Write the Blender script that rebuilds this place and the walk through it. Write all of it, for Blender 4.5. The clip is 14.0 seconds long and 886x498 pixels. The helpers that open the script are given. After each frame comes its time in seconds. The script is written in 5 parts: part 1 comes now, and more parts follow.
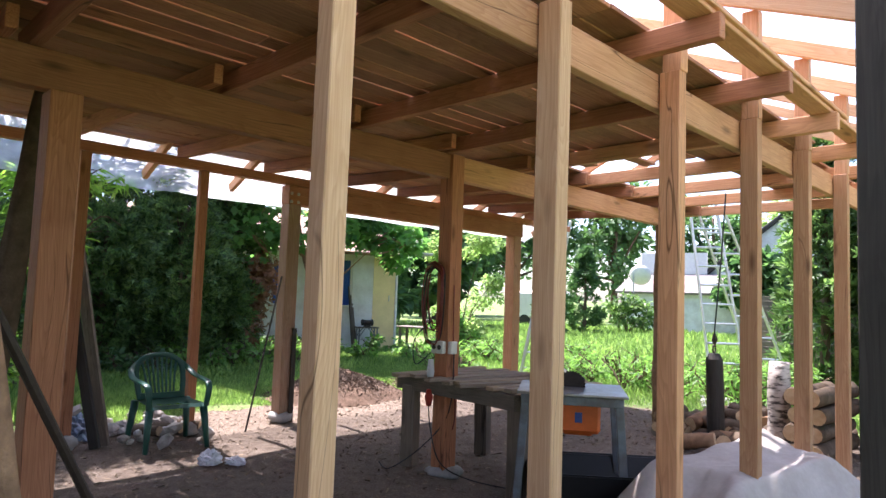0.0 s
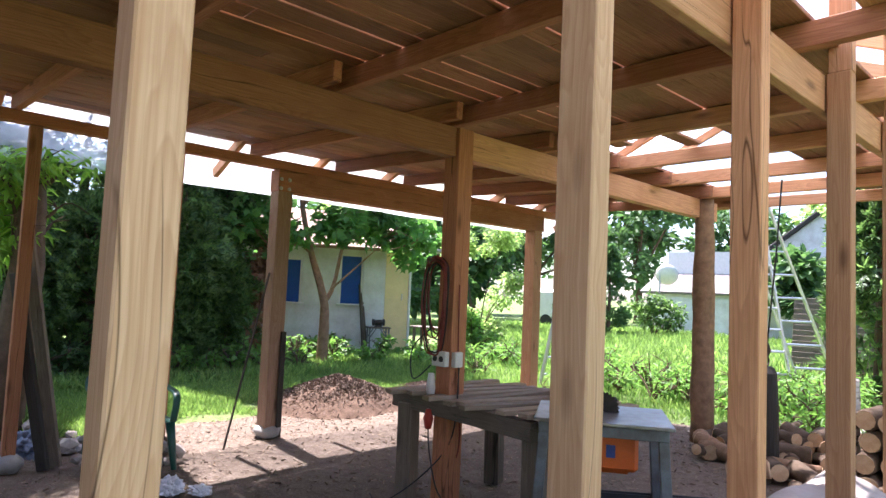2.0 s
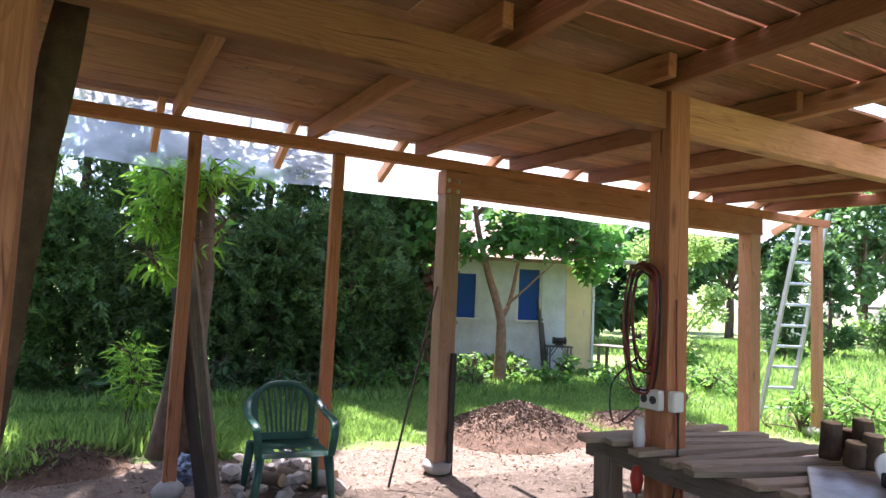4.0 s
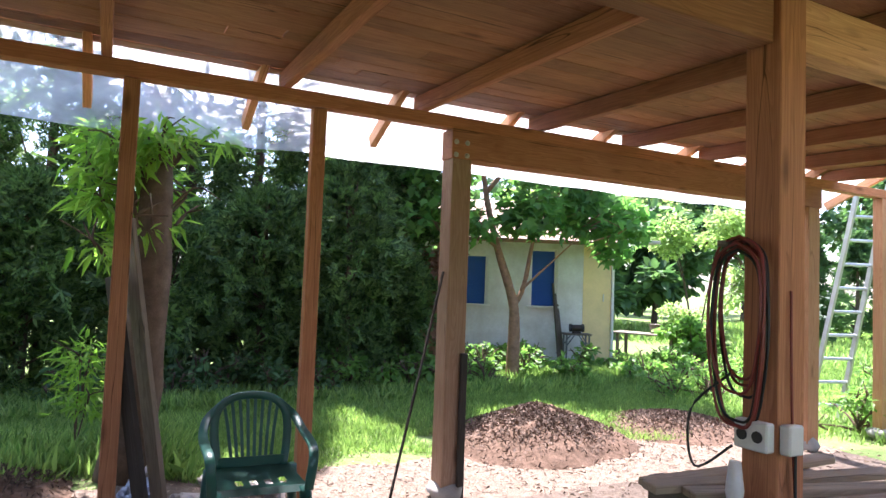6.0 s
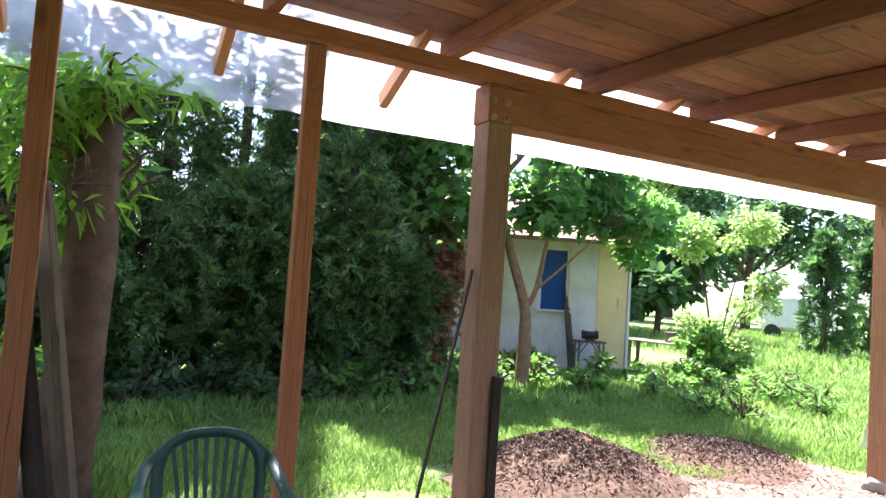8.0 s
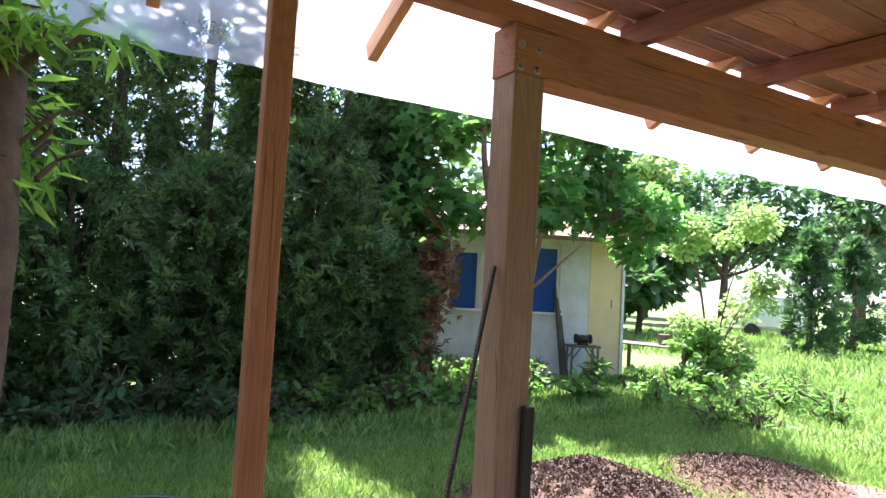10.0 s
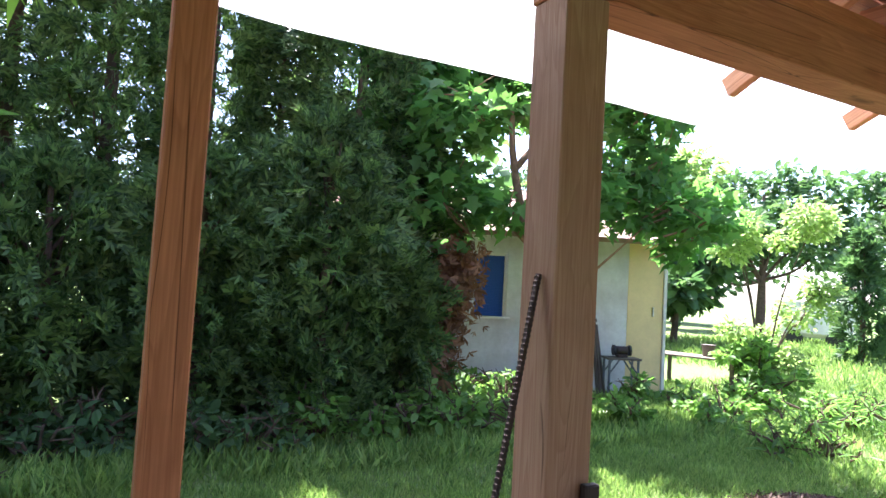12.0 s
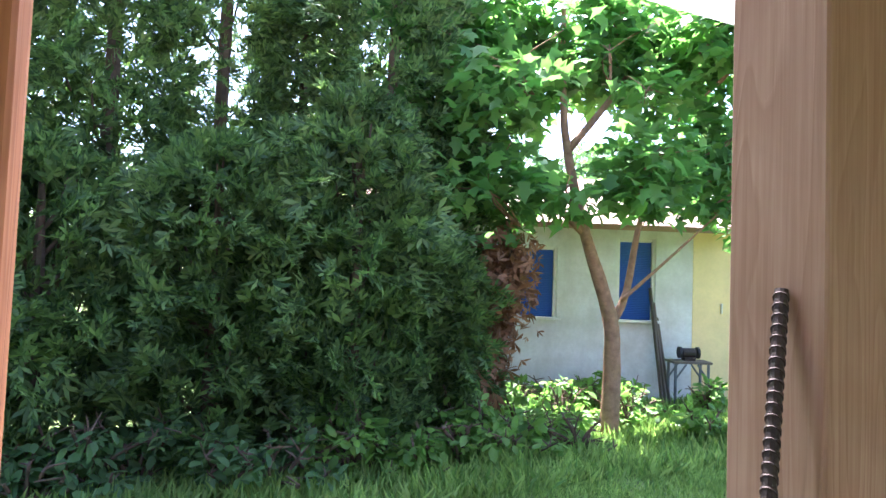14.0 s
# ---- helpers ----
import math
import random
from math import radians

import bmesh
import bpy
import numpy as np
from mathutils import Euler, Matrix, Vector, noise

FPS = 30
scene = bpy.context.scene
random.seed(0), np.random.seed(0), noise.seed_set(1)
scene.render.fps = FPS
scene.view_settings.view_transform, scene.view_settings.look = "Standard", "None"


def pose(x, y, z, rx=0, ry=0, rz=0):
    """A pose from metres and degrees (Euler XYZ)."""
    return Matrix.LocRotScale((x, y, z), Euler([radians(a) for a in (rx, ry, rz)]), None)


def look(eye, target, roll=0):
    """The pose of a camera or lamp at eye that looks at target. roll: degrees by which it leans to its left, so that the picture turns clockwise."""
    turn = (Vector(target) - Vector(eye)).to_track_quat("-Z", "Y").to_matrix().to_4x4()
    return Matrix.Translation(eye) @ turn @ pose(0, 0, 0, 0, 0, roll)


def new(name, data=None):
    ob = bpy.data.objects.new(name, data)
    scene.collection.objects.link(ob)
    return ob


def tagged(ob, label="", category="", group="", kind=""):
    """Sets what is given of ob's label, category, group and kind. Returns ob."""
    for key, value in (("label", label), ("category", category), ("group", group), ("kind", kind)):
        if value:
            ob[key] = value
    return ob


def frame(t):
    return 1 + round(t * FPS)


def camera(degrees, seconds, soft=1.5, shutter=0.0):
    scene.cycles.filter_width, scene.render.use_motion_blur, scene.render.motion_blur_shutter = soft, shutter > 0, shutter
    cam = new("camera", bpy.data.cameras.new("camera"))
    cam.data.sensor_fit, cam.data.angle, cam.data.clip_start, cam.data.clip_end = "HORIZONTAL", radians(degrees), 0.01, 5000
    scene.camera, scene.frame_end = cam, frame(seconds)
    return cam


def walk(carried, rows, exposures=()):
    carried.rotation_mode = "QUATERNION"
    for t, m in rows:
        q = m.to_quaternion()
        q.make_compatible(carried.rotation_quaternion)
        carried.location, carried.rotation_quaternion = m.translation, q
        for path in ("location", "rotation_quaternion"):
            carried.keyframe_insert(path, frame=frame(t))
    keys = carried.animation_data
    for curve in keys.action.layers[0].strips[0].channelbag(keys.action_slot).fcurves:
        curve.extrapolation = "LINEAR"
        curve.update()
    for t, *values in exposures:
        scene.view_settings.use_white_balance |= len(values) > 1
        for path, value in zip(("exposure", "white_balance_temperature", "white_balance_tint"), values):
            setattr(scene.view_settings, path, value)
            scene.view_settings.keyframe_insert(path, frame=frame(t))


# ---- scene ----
cam = camera(68.9, 14.0)
PATH = [
    (0, (0.253, -0.147, 1.413), (-1.145, 1.276, 1.557), 2.0),
    (0.5, (0.147, 0.065, 1.411), (-1.226, 1.514, 1.528), 2.5),
    (1, (-0.085, 0.26, 1.457), (-1.324, 1.824, 1.581), 2.0),
    (1.5, (-0.198, 0.373, 1.441), (-1.462, 1.921, 1.502), 4.1),
    (2, (-0.267, 0.557, 1.441), (-1.712, 1.933, 1.576), 2.5),
    (2.5, (-0.35, 0.708, 1.456), (-1.882, 1.989, 1.569), 1.7),
    (3, (-0.587, 0.836, 1.432), (-2.05, 2.19, 1.591), 4.4),
    (3.5, (-0.798, 0.932, 1.433), (-2.396, 2.133, 1.502), 3.3),
    (4, (-1.03, 1.093, 1.447), (-2.791, 2.027, 1.604), 2.6),
    (4.2, (-1.111, 1.159, 1.448), (-2.885, 2.075, 1.579), 2.4),
    (6.3, (-2.062, 1.581, 1.487), (-3.835, 2.5, 1.589), 2.2),
    (6.5, (-2.158, 1.57, 1.481), (-3.917, 2.519, 1.548), 5.8),
    (7, (-2.416, 1.595, 1.473), (-4.204, 2.491, 1.523), 3.2),
    (7.5, (-2.65, 1.688, 1.474), (-4.44, 2.581, 1.483), 3.7),
    (7.7, (-2.774, 1.773, 1.491), (-4.547, 2.695, 1.572), 4.1),
    (9.8, (-3.718, 2.077, 1.461), (-5.451, 3.07, 1.573), 2.9),
    (10, (-3.773, 2.125, 1.474), (-5.49, 3.145, 1.583), 3.2),
    (10.5, (-4.002, 2.249, 1.462), (-5.556, 3.506, 1.55), 4.9),
    (11, (-4.207, 2.301, 1.489), (-5.726, 3.6, 1.57), 5.4),
    (11.5, (-4.324, 2.365, 1.482), (-5.976, 3.491, 1.534), 3.7),
    (12, (-4.487, 2.568, 1.513), (-6.243, 3.52, 1.628), 3.2),
    (12.5, (-4.643, 2.666, 1.513), (-6.423, 3.575, 1.586), 2.7),
    (13, (-4.929, 2.708, 1.539), (-6.652, 3.719, 1.627), 3.4),
    (13.5, (-5.112, 2.736, 1.526), (-6.873, 3.683, 1.538), 2.2),
    (14, (-5.336, 2.852, 1.557), (-7.136, 3.721, 1.652), 2.1),
]
walk(cam, [(t, look(eye, target, roll)) for t, eye, target, roll in PATH], [(0.0, 2.1, 6000, 24), (4.0, 2.4, 5950, 26), (7.5, 2.5, 5900, 25), (11.0, 2.4, 5850, 26), (12.5, 2.85, 5850, 28), (14.0, 3.35, 5750, 26)])

# ---- light ----
SUN_TO = Vector((-0.40, 0.05, 0.91)).normalized()
sky_world = bpy.data.worlds.new("sky")
scene.world = sky_world
sky_world.use_nodes = True
wn = sky_world.node_tree
sky = wn.nodes.new("ShaderNodeTexSky")
sky.sky_type, sky.sun_disc = "NISHITA", False
sky.sun_elevation = math.asin(SUN_TO.z)
sky.sun_rotation = math.atan2(SUN_TO.x, SUN_TO.y)
sky.dust_density, sky.air_density = 1.5, 1.0
wn.links.new(sky.outputs[0], wn.nodes["Background"].inputs[0])
wn.nodes["Background"].inputs[1].default_value = 0.105
sun = new("sun", bpy.data.lights.new("sun", "SUN"))
sun.data.energy, sun.data.angle, sun.data.color = 5.0, radians(0.55), (1.0, 0.95, 0.86)
sun.rotation_euler = (-SUN_TO).to_track_quat("-Z", "Y").to_euler()
sun.location = (0, 0, 12)


# ---- materials ----
def mat_base(name):
    m = bpy.data.materials.new(name)
    m.use_nodes = True
    nt = m.node_tree
    return m, nt, nt.nodes["Principled BSDF"]


def nd(nt, kind, **ins):
    n = nt.nodes.new(kind)
    for k, v in ins.items():
        n.inputs[k].default_value = v
    return n


def ramp(nt, fac, stops):
    r = nt.nodes.new("ShaderNodeValToRGB")
    el = r.color_ramp.elements
    while len(el) < len(stops):
        el.new(0.5)
    for e, (p, c) in zip(el, stops):
        e.position, e.color = p, (*c, 1)
    nt.links.new(fac, r.inputs[0])
    return r.outputs[0]


def mixc(nt, fac, a, b, mode="MIX"):
    m = nt.nodes.new("ShaderNodeMix")
    m.data_type, m.blend_type = "RGBA", mode
    for sock, v in ((m.inputs[0], fac), (m.inputs[6], a), (m.inputs[7], b)):
        if isinstance(v, (int, float)):
            sock.default_value = v
        elif isinstance(v, tuple):
            sock.default_value = (*v, 1)
        else:
            nt.links.new(v, sock)
    return m.outputs[2]


def vmath(nt, op, a, b):
    n = nt.nodes.new("ShaderNodeVectorMath")
    n.operation = op
    for sock, v in ((n.inputs[0], a), (n.inputs[1], b)):
        if isinstance(v, tuple):
            sock.default_value = v
        else:
            nt.links.new(v, sock)
    return n.outputs[0]


def noise_of(nt, vec, scale, detail=4.0, rough=0.55, distort=0.0):
    n = nd(nt, "ShaderNodeTexNoise", Scale=scale, Detail=detail, Roughness=rough, Distortion=distort)
    nt.links.new(vec, n.inputs["Vector"])
    return n.outputs[0]


def bump(nt, b, h, strength=0.3, dist=0.01):
    n = nd(nt, "ShaderNodeBump", Strength=strength, Distance=dist)
    nt.links.new(h, n.inputs["Height"])
    nt.links.new(n.outputs[0], b.inputs["Normal"])


def wood(name, light, dark, axis=2, island=False, rough=0.65, spread=0.35, knots=0.7, ring=9.0, grey=None):
    """Sawn timber: growth rings drawn out along one axis, knots, stains and a tone of its own for each piece."""
    m, nt, b = mat_base(name)
    tc = nt.nodes.new("ShaderNodeTexCoord")
    if island:
        rnd = nt.nodes.new("ShaderNodeNewGeometry").outputs["Random Per Island"]
    else:
        rnd = nt.nodes.new("ShaderNodeObjectInfo").outputs["Random"]
    off = nt.nodes.new("ShaderNodeVectorMath")
    off.operation = "SCALE"
    off.inputs[0].default_value = (17.3, 9.1, 23.7)
    nt.links.new(rnd, off.inputs["Scale"])
    p = vmath(nt, "ADD", tc.outputs["Object"], off.outputs[0])
    s_ring, s_fib = [ring] * 3, [140.0] * 3
    s_ring[axis], s_fib[axis] = 0.55, 3.0
    # knots: far apart, pulled long, which also bend the rings round them
    s_k = [6.0] * 3
    s_k[axis] = 1.7
    vor = nd(nt, "ShaderNodeTexVoronoi", Scale=1.0)
    nt.links.new(vmath(nt, "MULTIPLY", p, tuple(s_k)), vor.inputs["Vector"])
    knot = ramp(nt, vor.outputs["Distance"], [(0.05, (1, 1, 1)), (0.17, (0, 0, 0))])
    bend = nt.nodes.new("ShaderNodeVectorMath")
    bend.operation = "SCALE"
    bend.inputs["Scale"].default_value = 0.05
    nt.links.new(vor.outputs["Distance"], bend.inputs[0])
    p2 = vmath(nt, "ADD", p, bend.outputs[0])
    rings = noise_of(nt, vmath(nt, "MULTIPLY", p2, tuple(s_ring)), 1.0, 1.5, 0.4)
    wav = nt.nodes.new("ShaderNodeMath")
    wav.operation = "MULTIPLY"
    nt.links.new(rings, wav.inputs[0])
    wav.inputs[1].default_value = 22.0
    fr = nt.nodes.new("ShaderNodeMath")
    fr.operation = "FRACT"
    nt.links.new(wav.outputs[0], fr.inputs[0])
    band = ramp(nt, fr.outputs[0], [(0.0, (0.15,) * 3), (0.55, (0.5,) * 3), (0.9, (1,) * 3), (1.0, (0.25,) * 3)])
    fib = noise_of(nt, vmath(nt, "MULTIPLY", p, tuple(s_fib)), 1.0, 3.0, 0.6)
    col = mixc(nt, band, light, tuple(0.62 * a + 0.38 * c for a, c in zip(light, dark)))
    col = mixc(nt, ramp(nt, fib, [(0.35, (0,) * 3), (0.75, (0.55,) * 3)]), col, dark)
    stain = noise_of(nt, p, 2.3, 5.0, 0.6, 0.6)
    col = mixc(nt, ramp(nt, stain, [(0.45, (0,) * 3), (0.75, (spread,) * 3)]), col, grey or dark)
    kn = nt.nodes.new("ShaderNodeMath")
    kn.operation = "MULTIPLY"
    nt.links.new(knot, kn.inputs[0])
    kn.inputs[1].default_value = knots
    col = mixc(nt, kn.outputs[0], col, tuple(0.35 * c for c in dark))
    s_cr = [11.0] * 3
    s_cr[axis] = 0.22
    shake = noise_of(nt, vmath(nt, "MULTIPLY", p2, tuple(s_cr)), 1.0, 1.0, 0.3)
    crack = ramp(nt, shake, [(0.488, (0,) * 3), (0.496, (1,) * 3), (0.504, (0,) * 3)])
    crk = nt.nodes.new("ShaderNodeMath")
    crk.operation = "MULTIPLY"
    nt.links.new(crack, crk.inputs[0])
    nt.links.new(ramp(nt, noise_of(nt, p, 1.3, 2.0), [(0.48, (0,) * 3), (0.56, (0.9,) * 3)]), crk.inputs[1])
    col = mixc(nt, crk.outputs[0], col, tuple(0.25 * c for c in dark))
    tone = ramp(nt, rnd, [(0.0, (0.72,) * 3), (0.5, (1.0,) * 3), (1.0, (1.18, 1.12, 1.05))])
    col = mixc(nt, 1.0, col, tone, "MULTIPLY")
    nt.links.new(col, b.inputs["Base Color"])
    b.inputs["Roughness"].default_value = rough
    b.inputs["Specular IOR Level"].default_value = 0.25
    bump(nt, b, mixc(nt, 0.5, band, fib), 0.35, 0.003)
    return m


def plain(name, col, rough=0.5, metal=0.0, vary=0.25, scale=8.0, bmp=0.15, dirt=None, spec=0.5):
    m, nt, b = mat_base(name)
    tc = nt.nodes.new("ShaderNodeTexCoord")
    n1 = noise_of(nt, tc.outputs["Object"], scale, 6.0, 0.65)
    n2 = noise_of(nt, tc.outputs["Object"], scale * 9, 3.0, 0.6)
    c = mixc(nt, ramp(nt, n1, [(0.35, (0,) * 3), (0.7, (1,) * 3)]), col, dirt or tuple(x * (1 - vary) for x in col))
    c = mixc(nt, ramp(nt, n2, [(0.4, (0,) * 3), (0.75, (vary,) * 3)]), c, tuple(x * 0.6 for x in col))
    nt.links.new(c, b.inputs["Base Color"])
    b.inputs["Roughness"].default_value, b.inputs["Metallic"].default_value = rough, metal
    b.inputs["Specular IOR Level"].default_value = spec
    bump(nt, b, n2, bmp, 0.004)
    return m


def leafy(name, a, c, trans=0.45, rough=0.5, tint=(1.0, 1.12, 0.75)):
    """Leaves: each island a tone between a and c, letting light through."""
    m, nt, b = mat_base(name)
    g = nt.nodes.new("ShaderNodeNewGeometry")
    tc = nt.nodes.new("ShaderNodeTexCoord")
    big = noise_of(nt, tc.outputs["Object"], 1.1, 3.0)
    col = mixc(nt, g.outputs["Random Per Island"], a, c)
    col = mixc(nt, ramp(nt, big, [(0.35, (0,) * 3), (0.7, (0.5,) * 3)]), col, tuple(0.6 * x for x in a))
    nt.links.new(col, b.inputs["Base Color"])
    b.inputs["Roughness"].default_value = rough
    b.inputs["Specular IOR Level"].default_value = 0.3
    tr = nt.nodes.new("ShaderNodeBsdfTranslucent")
    nt.links.new(mixc(nt, 1.0, col, tuple(1.9 * x for x in tint), "MULTIPLY"), tr.inputs[0])
    mx = nt.nodes.new("ShaderNodeMixShader")
    mx.inputs[0].default_value = trans
    nt.links.new(b.outputs[0], mx.inputs[1])
    nt.links.new(tr.outputs[0], mx.inputs[2])
    nt.links.new(mx.outputs[0], nt.nodes["Material Output"].inputs[0])
    return m


PINE = wood("pine timber", (0.70, 0.40, 0.22), (0.36, 0.145, 0.06))
PINE_RED = wood("reddish larch timber", (0.50, 0.225, 0.115), (0.19, 0.065, 0.03))
WEATHERED = wood("weathered cracked pine", (0.42, 0.28, 0.19), (0.20, 0.10, 0.055), spread=0.5)
SLATWOOD = wood("bleached slat wood", (0.40, 0.32, 0.23), (0.17, 0.12, 0.08), spread=0.5)
PINE_PALE = wood("pale new pine", (0.70, 0.47, 0.29), (0.42, 0.21, 0.09), spread=0.3)
DECK = wood("deck boards", (0.45, 0.23, 0.12), (0.17, 0.065, 0.03), axis=1, island=True, spread=0.6, ring=7.0)
OLD = wood("weathered grey wood", (0.22, 0.18, 0.14), (0.07, 0.055, 0.045), spread=0.6, knots=0.5)
DARKWOOD = wood("dark tarred wood", (0.05, 0.045, 0.04), (0.015, 0.013, 0.012), spread=0.5, knots=0.2)
BARK = plain("rough bark", (0.16, 0.115, 0.08), 0.9, 0, 0.6, 9.0, 1.0, (0.07, 0.05, 0.035), 0.1)
TRUNKBARK = plain("peeled pine trunk", (0.36, 0.22, 0.13), 0.8, 0, 0.5, 12.0, 0.8, (0.17, 0.10, 0.06), 0.2)
GREEN_PLASTIC = plain("dark green plastic", (0.012, 0.085, 0.062), 0.38, 0, 0.25, 5.0, 0.05)
BLACK = plain("black rubber", (0.012, 0.012, 0.013), 0.55)
IRON = plain("rusty iron", (0.06, 0.045, 0.038), 0.6, 0.6, 0.4, 30.0, 0.3)
ZINC = plain("bolt steel", (0.6, 0.6, 0.6), 0.35, 1.0)
ALU = plain("aluminium", (0.62, 0.64, 0.64), 0.38, 0.85, 0.2)
GREY_PAINT = plain("worn blue-grey paint", (0.17, 0.20, 0.22), 0.5, 0.3, 0.5, 9.0, 0.2, (0.10, 0.085, 0.07))
TABLE_STEEL = plain("scuffed sheet steel", (0.42, 0.44, 0.45), 0.35, 0.8, 0.4, 7.0, 0.1, (0.22, 0.19, 0.16))
ORANGE = plain("orange enamel", (0.75, 0.14, 0.02), 0.35, 0, 0.2)
RED_CABLE = plain("dark red cable", (0.22, 0.03, 0.02), 0.5)
WHITE_PLASTIC = plain("white plastic", (0.72, 0.70, 0.66), 0.4, 0, 0.15)
PLASTER = plain("white-washed plaster", (0.72, 0.72, 0.70), 0.85, 0, 0.3, 2.5, 0.4, (0.52, 0.50, 0.46))
CREAM = plain("cream painted boards", (0.80, 0.62, 0.30), 0.6, 0, 0.15, 3.0, 0.1)
BLUE_BLIND = plain("blue blind", (0.03, 0.11, 0.42), 0.5, 0, 0.2)
ROOF_TILE = plain("old clay tile", (0.36, 0.20, 0.14), 0.85, 0, 0.5, 6.0, 0.4, (0.25, 0.18, 0.15))
STONE = plain("pale rubble stone", (0.42, 0.38, 0.34), 0.9, 0, 0.5, 7.0, 0.6, (0.25, 0.21, 0.18))
CONCRETE = plain("concrete footing", (0.42, 0.40, 0.37), 0.9, 0, 0.35, 9.0, 0.5)
CANVAS = plain("grey-beige tarpaulin", (0.46, 0.41, 0.37), 0.7, 0, 0.3, 3.0, 0.2, (0.34, 0.29, 0.25))
MULCH = plain("brown mulch", (0.16, 0.105, 0.075), 0.95, 0, 0.6, 22.0, 1.0, (0.07, 0.045, 0.03), 0.1)
CUTWOOD = plain("cut log end", (0.62, 0.45, 0.27), 0.75, 0, 0.3, 14.0, 0.2, (0.48, 0.30, 0.16))
SLATE = plain("dark slate blue plastic", (0.07, 0.085, 0.11), 0.5, 0, 0.3)
BLACKBAG = plain("black bin bag", (0.012, 0.012, 0.014), 0.25)
WHITEBAG = plain("thin white plastic bag", (0.75, 0.76, 0.80), 0.35, 0, 0.1)
BLUEBAG = plain("blue-grey plastic sheet", (0.16, 0.20, 0.28), 0.35, 0, 0.3)
THUJA = leafy("thuja sprays", (0.035, 0.075, 0.028), (0.19, 0.29, 0.095), 0.40)
THUJA_DRY = leafy("dead brown thuja", (0.20, 0.10, 0.05), (0.34, 0.18, 0.09), 0.2, tint=(0.6, 0.5, 0.4))
MAPLE = leafy("maple leaves", (0.07, 0.17, 0.05), (0.15, 0.29, 0.075), 0.5)
WILLOW = leafy("bright willow leaves", (0.13, 0.26, 0.04), (0.28, 0.42, 0.07), 0.5)
GRASS = leafy("meadow grass", (0.08, 0.155, 0.04), (0.31, 0.41, 0.13), 0.45)
WEED = leafy("weeds", (0.08, 0.17, 0.04), (0.20, 0.34, 0.08), 0.45)
FAR_LEAF = leafy("far foliage", (0.045, 0.10, 0.04), (0.12, 0.21, 0.08), 0.35)

# translucent sheeting of the roof
SHEET, nt, b = mat_base("milky roof sheeting")
tr = nt.nodes.new("ShaderNodeBsdfTranslucent")
tr.inputs[0].default_value = (0.92, 0.93, 0.95, 1)
tp = nt.nodes.new("ShaderNodeBsdfTransparent")
tp.inputs[0].default_value = (0.95, 0.96, 0.98, 1)
b.inputs["Base Color"].default_value, b.inputs["Roughness"].default_value = (0.85, 0.87, 0.9, 1), 0.25
m1, m2 = nt.nodes.new("ShaderNodeMixShader"), nt.nodes.new("ShaderNodeMixShader")
tcs = nt.nodes.new("ShaderNodeTexCoord")
nt.links.new(ramp(nt, noise_of(nt, tcs.outputs["Object"], 2.2, 4.0), [(0.35, (0.15,) * 3), (0.7, (0.5,) * 3)]), m1.inputs[0])
nt.links.new(tp.outputs[0], m1.inputs[1])
nt.links.new(tr.outputs[0], m1.inputs[2])
m2.inputs[0].default_value = 0.12
nt.links.new(m1.outputs[0], m2.inputs[1])
nt.links.new(b.outputs[0], m2.inputs[2])
nt.links.new(m2.outputs[0], nt.nodes["Material Output"].inputs[0])

# ground: trodden soil under the roof, grass-grown earth beyond
GROUND, nt, b = mat_base("soil and turf")
tc = nt.nodes.new("ShaderNodeTexCoord")
P = tc.outputs["Object"]
n_big, n_mid, n_fine = noise_of(nt, P, 0.9, 5.0), noise_of(nt, P, 9.0, 6.0, 0.7), noise_of(nt, P, 70.0, 4.0, 0.7)
soil = mixc(nt, ramp(nt, n_mid, [(0.3, (0,) * 3), (0.7, (1,) * 3)]), (0.095, 0.068, 0.05), (0.20, 0.155, 0.12))
soil = mixc(nt, ramp(nt, n_fine, [(0.45, (0,) * 3), (0.72, (0.8,) * 3)]), soil, (0.30, 0.24, 0.185))
turf = mixc(nt, ramp(nt, n_mid, [(0.3, (0,) * 3), (0.7, (1,) * 3)]), (0.09, 0.15, 0.04), (0.20, 0.26, 0.09))
turf = mixc(nt, ramp(nt, n_fine, [(0.5, (0,) * 3), (0.8, (0.4,) * 3)]), turf, (0.22, 0.22, 0.10))
sep = nt.nodes.new("ShaderNodeSeparateXYZ")
nt.links.new(P, sep.inputs[0])


def ramped(sock, lo, hi):
    r = nt.nodes.new("ShaderNodeMapRange")
    r.inputs["From Min"].default_value, r.inputs["From Max"].default_value = lo, hi
    nt.links.new(sock, r.inputs["Value"])
    return r.outputs[0]


def mathn(op, a, c):
    n = nt.nodes.new("ShaderNodeMath")
    n.operation = op
    for s, v in ((n.inputs[0], a), (n.inputs[1], c)):
        if isinstance(v, (int, float)):
            s.default_value = v
        else:
            nt.links.new(v, s)
    return n.outputs[0]


bare = mathn("MULTIPLY", mathn("MULTIPLY", ramped(sep.outputs[0], -7.3, -6.6), ramped(sep.outputs[0], 1.2, 0.4)), ramped(sep.outputs[1], 8.8, 7.4))
bare = mathn("GREATER_THAN", mathn("ADD", bare, mathn("MULTIPLY", mathn("SUBTRACT", n_big, 0.5), 0.9)), 0.5)
nt.links.new(mixc(nt, bare, turf, soil), b.inputs["Base Color"])
b.inputs["Roughness"].default_value, b.inputs["Specular IOR Level"].default_value = 0.95, 0.15
bump(nt, b, mixc(nt, 0.5, n_mid, n_fine), 0.9, 0.03)


